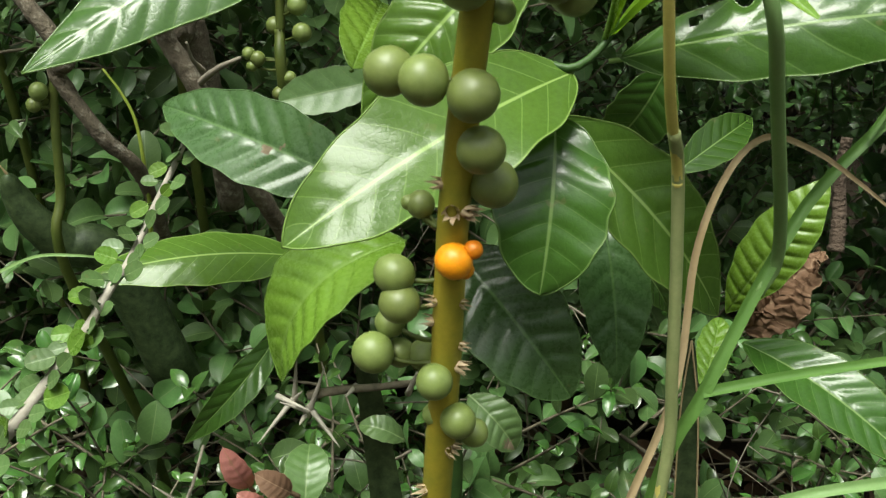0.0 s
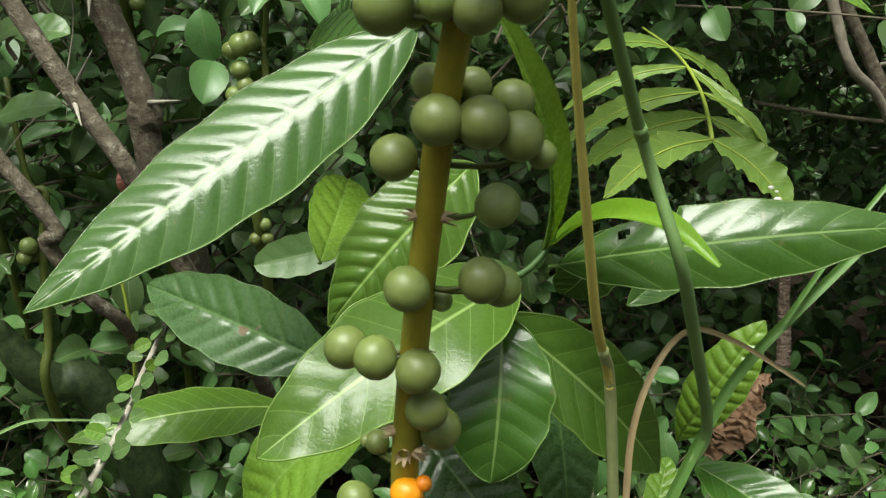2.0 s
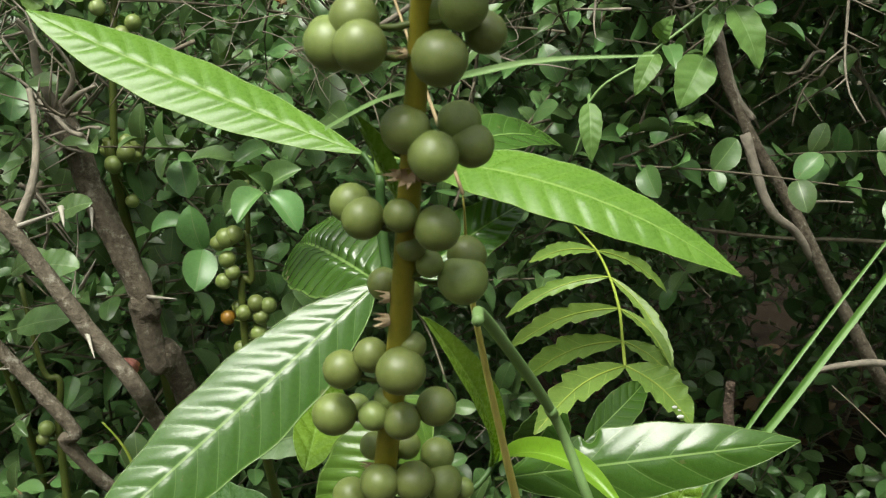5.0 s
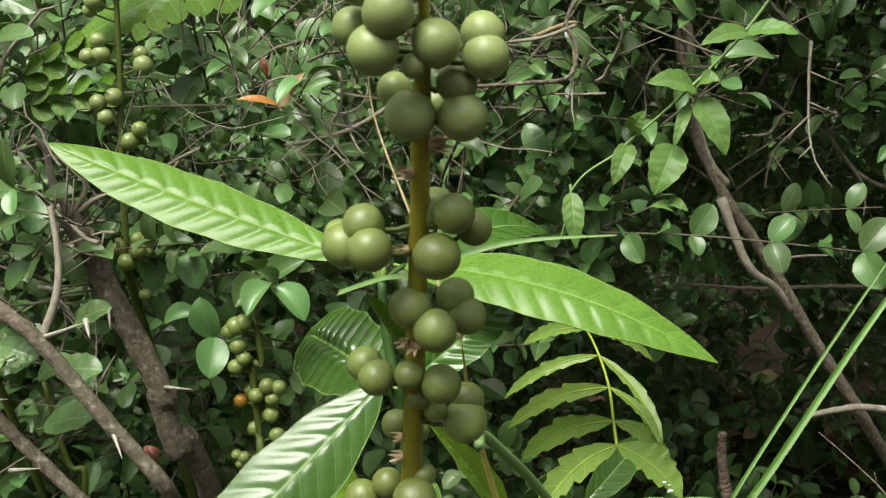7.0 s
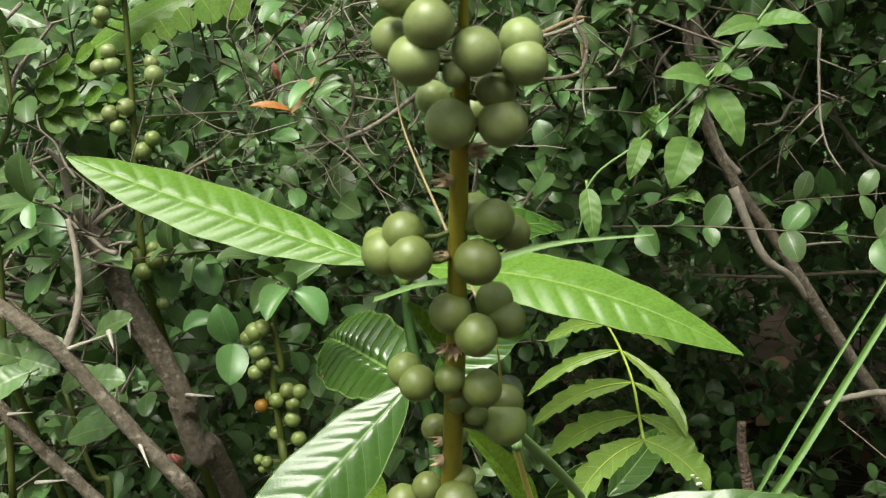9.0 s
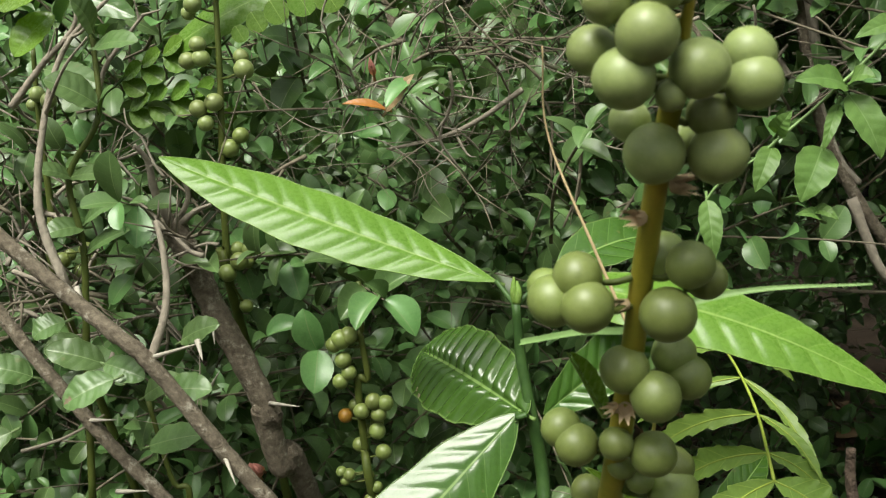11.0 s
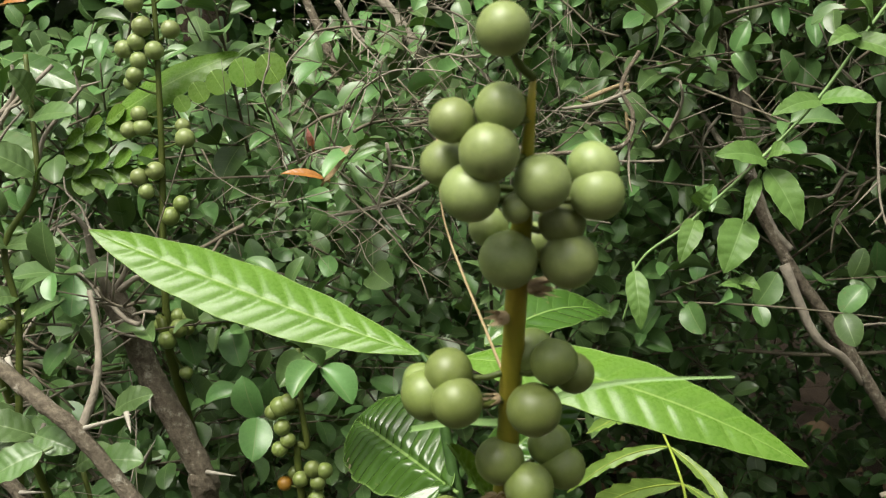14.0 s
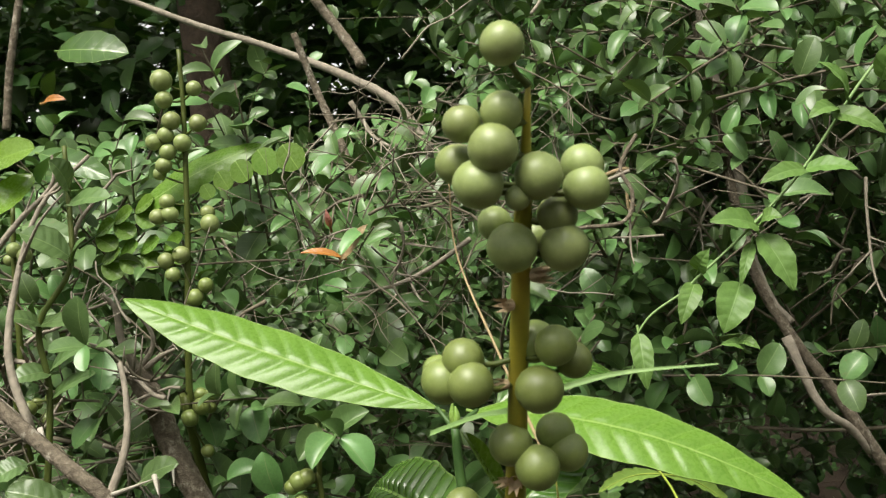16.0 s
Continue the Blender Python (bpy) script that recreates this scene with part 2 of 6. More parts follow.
M_SNAKE = rough_mat("mottled_succulent_leaf", (0.013, 0.028, 0.009), (0.085, 0.125, 0.050), 240, 0.5, 0.3, 0.001)
M_TWIG = rough_mat("dark_twig", (0.075, 0.066, 0.044), (0.23, 0.20, 0.14), 150, 0.85, 0.6, 0.001)


# ---- building helpers ----
def link_mesh(name, me, mat, parent=None, label=""):
    me.materials.append(mat)
    ob = new(name, me)
    ob.parent = parent
    if label:
        tagged(ob, label)
    return ob


def mesh_of(name, verts, faces, uvs=None, smooth=True):
    me = bpy.data.meshes.new(name)
    me.from_pydata([tuple(v) for v in verts], [], faces)
    if uvs is not None:
        lay = me.uv_layers.new(name="UVMap")
        idx = np.empty(len(me.loops), dtype=np.int32)
        me.loops.foreach_get("vertex_index", idx)
        lay.data.foreach_set("uv", np.asarray(uvs, dtype=np.float32)[idx].ravel())
    me.polygons.foreach_set("use_smooth", [smooth] * len(me.polygons))
    me.update()
    return me


def thing(name, label, category, group="", kind="", at=(0, 0, 0)):
    ob = new(name)
    ob.empty_display_size = 0.01
    ob.location = at
    return tagged(ob, label, category, group, kind)


def spline(points, n):
    """Catmull-Rom through the points, n samples."""
    p = [Vector(q) for q in points]
    p = [p[0] * 2 - p[1]] + p + [p[-1] * 2 - p[-2]]
    out = []
    segs = len(p) - 3
    for i in range(n):
        s = i / (n - 1) * segs
        k = min(int(s), segs - 1)
        t = s - k
        a, b, c, d = p[k:k + 4]
        out.append(0.5 * ((2 * b) + (c - a) * t + (2 * a - 5 * b + 4 * c - d) * t * t + (3 * b - a - 3 * c + d) * t ** 3))
    return out


def tube_data(points, radii, sides=8, knots=0.0, seed=0, start=0):
    """Verts and faces of a tapering tube along the points; knots: how uneven it is."""
    rng = random.Random(seed)
    verts, faces = [], []
    up = None
    n = len(points)
    for i, p in enumerate(points):
        d = (points[min(i + 1, n - 1)] - points[max(i - 1, 0)]).normalized()
        if up is None:
            up = d.orthogonal().normalized()
        up = (up - d * up.dot(d)).normalized()
        sd = d.cross(up)
        r = radii(i / (n - 1)) if callable(radii) else radii[0] + (radii[1] - radii[0]) * i / (n - 1)
        for k in range(sides):
            a = 2 * math.pi * k / sides
            rr = r * (1 + knots * rng.uniform(-1, 1))
            verts.append(p + (up * math.cos(a) + sd * math.sin(a)) * rr)
    for i in range(n - 1):
        for k in range(sides):
            a, b = start + i * sides + k, start + i * sides + (k + 1) % sides
            faces.append((a, b, b + sides, a + sides))
    faces.append(tuple(start + k for k in range(sides))[::-1])
    faces.append(tuple(start + (n - 1) * sides + k for k in range(sides)))
    return verts, faces


def tube(name, points, radii, mat, parent=None, sides=8, n=24, knots=0.0, seed=0, label=""):
    v, f = tube_data(spline(points, n), radii, sides, knots, seed)
    return link_mesh(name, mesh_of(name, v, f), mat, parent, label)


def blade_profile(kind):
    a, b = {"lance": (0.75, 0.95), "oval": (0.62, 0.62), "ovate": (0.5, 0.85), "narrow": (0.8, 0.8), "round": (0.5, 0.5), "obovate": (0.9, 0.55), "spoon": (0.92, 0.82), "broad": (0.6, 0.72)}[kind]
    top = (a / (a + b)) ** a * (b / (a + b)) ** b
    return lambda u: max(u, 0) ** a * max(1 - u, 0) ** b / top


def leaf_mesh(name, base, tip, normal, width, kind="lance", bend=0.0, fold=0.2, ribs=9, relief=0.0012, slant=0.16, wave=0.0, seed=0, twist=0.0, droop=0.0, stem=0.0, bites=0, torn=(), scars=()):
    """A leaf blade from base to tip that faces along normal: bent along its length, folded on its midrib, quilted between the side veins,
    with a short stalk. Its coordinates hold the vein count along and the place across."""
    rng = random.Random(seed)
    base, tip, nrm = Vector(base), Vector(tip), Vector(normal).normalized()
    d = tip - base
    length = d.length
    d.normalize()
    nrm = (nrm - d * nrm.dot(d)).normalized()
    side = d.cross(nrm)
    prof = blade_profile(kind)
    nu, nv = max(20, int(ribs * (12 if relief > 0.0004 else 6))), 20 if relief > 0.0004 else 12
    verts, uvs, faces = [], [], []
    ph = rng.uniform(0, 6)
    holes = [(rng.uniform(0.2, 0.8), rng.choice((-1, 1)), rng.uniform(0.02, 0.04)) for _ in range(bites)]
    for i in range(nu + 1):
        u = i / nu
        tw = twist * (u - 0.5)
        s, m = side * math.cos(tw) + nrm * math.sin(tw), nrm * math.cos(tw) - side * math.sin(tw)
        c = base + d * (u * length) + nrm * (bend * 4 * u * (1 - u) - droop * u * u)
        w = max(prof(u), 0.012) * width / 2
        for j in range(nv + 1):
            v = -1 + 2 * j / nv
            a = abs(v)
            wv = w * (1 + 0.03 * math.sin(u * 31 + ph + v))
            for hu, hs, hr in holes:
                if v * hs > 0 and abs(u - hu) < hr:
                    wv *= 1 - 0.35 * a * math.sqrt(max(0, 1 - ((u - hu) / hr) ** 2))
            phase = ribs * (u - slant * a ** 1.15 * (0.35 + 0.65 * prof(u)))
            quilt = relief * (0.5 - (1 - abs(math.sin(math.pi * phase))) ** 1.5) * min(1, a * 5) * (1 - 0.75 * a ** 3) * min(1, u * 7, (1 - u) * 6)
            groove = -relief * 0.45 * math.exp(-(v / 0.07) ** 2)
            lift = w * a ** 1.4 * fold + wave * width * math.sin(u * 17 + ph + (2 if v > 0 else 0)) * a * a
            verts.append(c + s * (v * wv) + m * (lift + quilt + groove))
            uvs.append((phase + 100, v))
    row, dead = nv + 1, []
    for i in range(nu):
        for j in range(nv):
            q = i * row + j
            uc, vc = (i + 0.5) / nu, -1 + (2 * j + 1) / nv
            if any(math.hypot((uc - tu) * length, (vc - tv) * width / 2) < tr * (0.75 + 0.5 * rng.random()) for tu, tv, tr in torn):
                continue
            if any(math.hypot((uc - tu) * length, (vc - tv) * width / 2) < tr * (0.6 + 0.7 * rng.random()) for tu, tv, tr in scars):
                dead.append(len(faces))
            faces.append((q, q + 1, q + row + 1, q + row))
    edge_r = min(0.00026, width * 0.008)
    for j in (0, nv):
        tv, tf = tube_data([verts[i * row + j] for i in range(nu + 1)], (edge_r, edge_r), 4, 0, 0, len(verts))
        verts += tv
        uvs += [(100.5, 1.0)] * len(tv)
        faces += tf
    mid, r0 = nv // 2, max(0.0006, width * 0.014)
    if stem or relief > 0:
        line = [verts[i * row + mid] - nrm * r0 * 0.8 for i in range(0, nu + 1, 2)]
        if stem:
            line = [base - d * stem - nrm * stem * 0.25] + line
        tv, tf = tube_data(line, lambda t: r0 * (1.25 - 1.05 * t), 5, 0, 0, len(verts))
        verts += tv
        uvs += [(100.5, 0.0)] * len(tv)
        faces += tf
    me = mesh_of(name, verts, faces, uvs)
    for i in dead:
        me.polygons[i].material_index = 1
    return me


def leaf(parent, base, tip, normal, width, mat, name="leaf", label="", **kw):
    ob = link_mesh(name, leaf_mesh(name, base, tip, normal, width, **kw), mat, parent, label)
    if kw.get("scars"):
        ob.data.materials.append(M_SCAR)
    return ob


def small_leaf(width=0.62, fold=0.25, kind="oval", bend=0.06, fine=False, curl=0.0, wave=0.0):
    """A unit leaf along +x, facing +z, for the foliage that is laid in great number; fine: rounder, cupped, with a creased midrib, for the near ones."""
    prof = blade_profile(kind)
    v, uv = [], []
    us = (0.0, 0.04, 0.12, 0.25, 0.4, 0.55, 0.7, 0.84, 0.94, 1.0) if fine else (0.0, 0.1, 0.3, 0.55, 0.8, 1.0)
    ks = (-1.0, -0.55, -0.12, 0.12, 0.55, 1.0) if fine else (-1.0, 0.0, 1.0)
    for u in us:
        w = max(prof(u), 0.03) * width / 2
        for s in ks:
            lift = abs(s) ** 1.3 * w * fold + wave * width * math.sin(u * 9 + 2 * s) * s * s
            v.append((u - curl * u * u * 0.15, s * w, lift + bend * 4 * u * (1 - u) - (0.05 + curl) * u * u))
            uv.append((100 + 6 * (u - 0.2 * abs(s)), s) if fine else (100.5, s))
    f, n = [], len(ks)
    for i in range(len(us) - 1):
        for j in range(n - 1):
            q = i * n + j
            f.append((q, q + n, q + n + 1, q + 1))
    return np.array(v), f, uv


def leaf_kit(width, kind, fold, curl=0.0, wave=0.02):
    return small_leaf(width, fold, kind, curl=curl), small_leaf(width, fold + 0.06, kind, fine=True, curl=curl, wave=wave)


class Foliage:
    """Gathers many small leaves and twigs into one mesh."""

    def __init__(self):
        self.v, self.f, self.uv, self.n = [], [], [], 0

    def add(self, verts, faces, uvs):
        self.v.append(np.asarray(verts, dtype=float))
        self.f += [tuple(k + self.n for k in q) for q in faces]
        self.uv += uvs
        self.n += len(verts)

    def leaf(self, kit, m):
        v, f, uv = kit
        a = np.array(m)
        self.add(v @ a[:3, :3].T + a[:3, 3], f, uv)

    def mesh(self, name):
        return mesh_of(name, np.concatenate(self.v), self.f, self.uv)


def frame_of(at, along, up, size):
    x = Vector(along).normalized()
    z = Vector(up)
    z = z - x * z.dot(x)
    z = z.normalized() if z.length > 1e-5 else x.orthogonal().normalized()
    y = z.cross(x)
    return Matrix(((x.x * size, y.x * size, z.x * size, at[0]), (x.y * size, y.y * size, z.y * size, at[1]), (x.z * size, y.z * size, z.z * size, at[2]), (0, 0, 0, 1)))


# ---- places of the plants ----
STALK = [(-0.0030, 0.1950, 0.3042), (-0.0034, 0.1858, 0.3409), (-0.0043, 0.1757, 0.3776), (-0.0032, 0.1631, 0.4143), (-0.0009, 0.1478, 0.4510), (0.0030, 0.1291, 0.4877), (0.0059, 0.1104, 0.5244), (0.0084, 0.0938, 0.5611), (0.0110, 0.0709, 0.5978)]
CLUSTERS = [
    ('green', [(-0.0052, 0.1889, 0.3283, 0.0025), (0.0003, 0.1847, 0.3294, 0.0040), (0.0041, 0.1933, 0.3227, 0.0034), (-0.0045, 0.1914, 0.3223, 0.0023)]),
    ('green', [(-0.0054, 0.1812, 0.3394, 0.0039)]),
    ('green', [(-0.0189, 0.1853, 0.3429, 0.0045), (-0.0135, 0.1896, 0.3417, 0.0034), (-0.0086, 0.1896, 0.3417, 0.0034), (-0.0161, 0.1889, 0.3485, 0.0033)]),
    ('green', [(-0.0136, 0.1788, 0.3567, 0.0043), (-0.0152, 0.1804, 0.3622, 0.0043)]),
    ('ripe', [(-0.0034, 0.1740, 0.3680, 0.0037), (0.0001, 0.1741, 0.3706, 0.0019), (-0.0012, 0.1755, 0.3660, 0.0019)]),
    ('green', [(-0.0109, 0.1788, 0.3774, 0.0029), (-0.0133, 0.1787, 0.3776, 0.0016)]),
    ('green', [(0.0027, 0.1746, 0.3837, 0.0048), (-0.0002, 0.1660, 0.3913, 0.0045), (-0.0024, 0.1616, 0.4012, 0.0047), (-0.0111, 0.1630, 0.4029, 0.0045), (-0.0175, 0.1658, 0.4036, 0.0046)]),
    ('green', [(-0.0054, 0.1563, 0.4195, 0.0045), (0.0087, 0.1585, 0.4218, 0.0046), (0.0126, 0.1633, 0.4196, 0.0042), (0.0012, 0.1647, 0.4154, 0.0023), (0.0103, 0.1538, 0.4373, 0.0043)]),
    ('green', [(-0.0014, 0.1407, 0.4532, 0.0046), (0.0061, 0.1417, 0.4533, 0.0046), (0.0127, 0.1458, 0.4511, 0.0045), (0.0172, 0.1506, 0.4476, 0.0027), (0.0112, 0.1490, 0.4566, 0.0040), (0.0041, 0.1489, 0.4588, 0.0033), (-0.0033, 0.1477, 0.4590, 0.0033), (-0.0089, 0.1509, 0.4450, 0.0044)]),
    ('green', [(-0.0109, 0.1368, 0.4707, 0.0049), (-0.0022, 0.1331, 0.4720, 0.0033), (0.0038, 0.1325, 0.4712, 0.0040), (0.0109, 0.1353, 0.4736, 0.0043), (0.0005, 0.1356, 0.4749, 0.0029), (-0.0066, 0.1419, 0.4705, 0.0030)]),
    ('green', [(-0.0086, 0.1317, 0.4826, 0.0042), (-0.0026, 0.1309, 0.4861, 0.0037), (0.0039, 0.1245, 0.4850, 0.0051), (0.0059, 0.1272, 0.4895, 0.0030)]),
    ('green', [(-0.0050, 0.1146, 0.5200, 0.0039), (-0.0025, 0.1118, 0.5178, 0.0040), (0.0043, 0.1092, 0.5189, 0.0031), (0.0109, 0.1093, 0.5167, 0.0042), (0.0094, 0.1164, 0.5087, 0.0027), (0.0060, 0.1157, 0.5121, 0.0028), (0.0163, 0.1199, 0.5097, 0.0039), (0.0157, 0.1180, 0.5055, 0.0049), (0.0003, 0.1256, 0.5025, 0.0033), (0.0046, 0.1266, 0.5004, 0.0031)]),
    ('green', [(0.0053, 0.1035, 0.5344, 0.0042), (0.0101, 0.1014, 0.5302, 0.0044), (0.0143, 0.1080, 0.5354, 0.0039), (0.0165, 0.1066, 0.5317, 0.0039)]),
    ('green', [(-0.0026, 0.0978, 0.5519, 0.0041), (-0.0014, 0.0947, 0.5477, 0.0043), (-0.0065, 0.0986, 0.5479, 0.0044), (-0.0075, 0.1019, 0.5496, 0.0032), (0.0144, 0.0939, 0.5540, 0.0039), (0.0110, 0.0998, 0.5543, 0.0042), (0.0181, 0.1005, 0.5503, 0.0035), (0.0110, 0.0943, 0.5461, 0.0045)]),
    ('green', [(0.0049, 0.0719, 0.5884, 0.0041), (0.0022, 0.0743, 0.5830, 0.0042), (0.0002, 0.0741, 0.5928, 0.0032), (-0.0012, 0.0799, 0.5868, 0.0035), (0.0067, 0.0732, 0.5942, 0.0035), (0.0121, 0.0758, 0.5838, 0.0040), (0.0199, 0.0818, 0.5854, 0.0038), (0.0202, 0.0802, 0.5816, 0.0039), (0.0154, 0.0839, 0.5774, 0.0036), (0.0085, 0.0760, 0.5804, 0.0021), (0.0073, 0.0831, 0.5723, 0.0044), (0.0162, 0.0834, 0.5718, 0.0043), (0.0047, 0.0883, 0.5767, 0.0032), (0.0118, 0.0911, 0.5738, 0.0031)]),
    ('green', [(0.0072, 0.0671, 0.6038, 0.0035)]),
]
YOUNG = [(0.0311, 0.2500, 0.4098), (0.0375, 0.2367, 0.4190), (0.0459, 0.2235, 0.4242), (0.0555, 0.2121, 0.4241), (0.0651, 0.2008, 0.4181)]
SHRUB_STEM = [(-0.0114, 0.2649, 0.5064), (-0.0104, 0.2645, 0.4877), (-0.0070, 0.2604, 0.4656), (-0.0042, 0.2592, 0.4422), (-0.0054, 0.2397, 0.4022), (-0.0074, 0.2566, 0.3648), (-0.0029, 0.2574, 0.3016), (0.0011, 0.2611, 0.2415), (0.0011, 0.2711, 0.0000)]
SHOOT = [(-0.0002, 0.2548, 0.4007), (0.0102, 0.2502, 0.4019), (0.0209, 0.2450, 0.4007), (0.0291, 0.2500, 0.4078), (0.0311, 0.2500, 0.4138)]
PETIOLES = [[(-0.0114, 0.2649, 0.5054), (-0.0140, 0.2702, 0.5079), (-0.0180, 0.2739, 0.5127)], [(-0.0114, 0.2649, 0.5054), (-0.0078, 0.2667, 0.5087), (-0.0030, 0.2717, 0.5112)], [(-0.0091, 0.2560, 0.4698), (-0.0121, 0.2560, 0.4688), (-0.0124, 0.2586, 0.4692)]]
BUD = (-0.0114, 0.2649, 0.5064)
G1 = [(0.0596, 0.2432, 0.2814), (0.0553, 0.2356, 0.3277), (0.0476, 0.2253, 0.3763), (0.0377, 0.2050, 0.4057), (0.0198, 0.1650, 0.4838), (0.0155, 0.1340, 0.5193), (0.0045, 0.1451, 0.5474), (-0.0039, 0.1566, 0.5706), (-0.0047, 0.1526, 0.5895)]
G2 = [(0.0800, 0.2545, 0.3429), (0.0830, 0.2528, 0.3568), (0.0640, 0.2150, 0.4010), (0.0553, 0.2000, 0.4201), (0.0434, 0.2000, 0.4471), (0.0220, 0.1550, 0.4870), (0.0193, 0.1390, 0.4915)]
G3 = [(0.0582, 0.2478, 0.2794), (0.0678, 0.2468, 0.3150), (0.0838, 0.2561, 0.3548), (0.0969, 0.2620, 0.3775), (0.1317, 0.2717, 0.4170), (0.1604, 0.2840, 0.4505), (0.1792, 0.2910, 0.4737), (0.2037, 0.3000, 0.5022)]
G4 = [(0.1040, 0.2620, 0.3881), (0.1222, 0.2680, 0.4178), (0.1508, 0.2830, 0.4515), (0.1726, 0.2920, 0.4781), (0.1925, 0.3000, 0.5020)]
BLADE = [(0.0678, 0.2468, 0.3150), (0.0887, 0.2410, 0.3249), (0.1144, 0.2299, 0.3376)]
ARCH = [(0.0517, 0.2472, 0.2781), (0.0601, 0.2480, 0.3162), (0.0598, 0.2485, 0.3542), (0.0648, 0.2497, 0.3762), (0.0739, 0.2520, 0.3867), (0.0873, 0.2527, 0.3841), (0.1020, 0.2561, 0.3761), (0.1131, 0.2597, 0.3692)]
LOWBLADE = [(0.0871, 0.2271, 0.2946), (0.1002, 0.2287, 0.2986), (0.1202, 0.2218, 0.3086)]
THINBLADE = [(0.0462, 0.1055, 0.5472), (0.0291, 0.1088, 0.5461), (0.0172, 0.1100, 0.5437), (0.0070, 0.1050, 0.5409), (-0.0013, 0.1150, 0.5377), (-0.0117, 0.1300, 0.5318)]
RACHIS = [(0.0681, 0.3596, 0.4733), (0.0749, 0.3374, 0.4668), (0.0772, 0.3152, 0.4608), (0.0776, 0.2930, 0.4537), (0.0754, 0.2708, 0.4476), (0.0747, 0.2600, 0.4419)]
LEAFLETS = [
    ((0.0749, 0.3374, 0.4668), (0.0455, 0.3254, 0.4637), 0.0056),
    ((0.0772, 0.3152, 0.4608), (0.0361, 0.3157, 0.4426), 0.005),
    ((0.0776, 0.2930, 0.4537), (0.0370, 0.3080, 0.4319), 0.0072),
    ((0.0754, 0.2708, 0.4476), (0.0408, 0.2858, 0.4266), 0.0086),
    ((0.0747, 0.2600, 0.4419), (0.0414, 0.2329, 0.4270), 0.0092),
    ((0.0749, 0.3374, 0.4668), (0.1092, 0.3524, 0.4456), 0.0055),
    ((0.0772, 0.3152, 0.4608), (0.0979, 0.2852, 0.4324), 0.0048),
    ((0.0776, 0.2930, 0.4537), (0.0915, 0.2630, 0.4409), 0.0042),
    ((0.0754, 0.2708, 0.4476), (0.0965, 0.2648, 0.4320), 0.0062),
    ((0.0747, 0.2600, 0.4419), (0.0973, 0.2512, 0.4243), 0.0112),
]
BRACTS = [(-0.0045, 0.1739, 0.3769), (-0.0017, 0.1733, 0.3789), (-0.0010, 0.1798, 0.3566), (0.0009, 0.1821, 0.3478), (-0.0071, 0.1795, 0.3579), (-0.0096, 0.1721, 0.3822), (0.0008, 0.1896, 0.3177), (-0.0074, 0.1913, 0.3107), (-0.0002, 0.1836, 0.3416), (-0.0095, 0.1816, 0.3496), (-0.0016, 0.1892, 0.3194), (-0.0065, 0.1444, 0.4539), (-0.0045, 0.1543, 0.4341), (0.0017, 0.1548, 0.4328), (0.0004, 0.1643, 0.4051), (-0.0100, 0.1716, 0.3837), (-0.0004, 0.1733, 0.3787), (-0.0044, 0.1737, 0.3776), (0.0039, 0.1076, 0.5259), (0.0068, 0.1089, 0.5233), (-0.0001, 0.1234, 0.4950), (0.0054, 0.1323, 0.4775), (0.0058, 0.0913, 0.5623), (0.0102, 0.0894, 0.5655), (0.0059, 0.1082, 0.5248), (0.0033, 0.0982, 0.5465), (-0.0017, 0.1214, 0.4989), (0.0123, 0.0898, 0.5650), (0.0064, 0.0911, 0.5627)]


# ---- berries, stalk ----
def berry_mesh(name, segs=20, rings=12):
    """A unit berry: a ball a little flattened, with a faint furrow and a dimple with a dry tip."""
    v, f = [], []
    for i in range(rings + 1):
        th = math.pi * i / rings
        for k in range(segs):
            a = 2 * math.pi * k / segs
            r = math.sin(th) * (1 + 0.012 * math.cos(3 * a))
            z = math.cos(th) * 0.97
            if th < 0.35:
                z -= 0.05 * (1 - th / 0.35)
            v.append((r * math.cos(a), r * math.sin(a), z))
    for i in range(rings):
        for k in range(segs):
            a, b = i * segs + k, i * segs + (k + 1) % segs
            f.append((a, a + segs, b + segs, b))
    me = mesh_of(name, v, f)
    bm = bmesh.new()
    bm.from_mesh(me)
    bmesh.ops.remove_doubles(bm, verts=bm.verts, dist=1e-4)
    bm.to_mesh(me)
    bm.free()
    return me


BERRY, RIPE, TURNING, PALE = berry_mesh("berry"), berry_mesh("ripe_berry"), berry_mesh("turning_berry"), berry_mesh("pale_berry")
BERRY.materials.append(M_BERRY)
RIPE.materials.append(M_ORANGE)
TURNING.materials.append(M_TURNING)
PALE.materials.append(M_PALEBERRY)
PALE.polygons.foreach_set("use_smooth", [True] * len(PALE.polygons))
TURNING.polygons.foreach_set("use_smooth", [True] * len(TURNING.polygons))
BERRY.polygons.foreach_set("use_smooth", [True] * len(BERRY.polygons))
RIPE.polygons.foreach_set("use_smooth", [True] * len(RIPE.polygons))


def berry(parent, centre, r, ripe=False, seed=0):
    rng = random.Random(seed)
    # Unripe berries centred above 0.565 m take the paler green.
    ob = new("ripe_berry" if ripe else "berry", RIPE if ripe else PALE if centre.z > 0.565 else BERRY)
    ob.parent = parent
    ob.location = centre
    ob.rotation_euler = (rng.uniform(-1.2, 1.2), rng.uniform(-1.2, 1.2), rng.uniform(0, 6.28))
    ob.scale = (r, r * rng.uniform(0.97, 1.03), r * rng.uniform(0.97, 1.04))
    if ripe:
        tagged(ob, "ripe orange berry")
    return ob


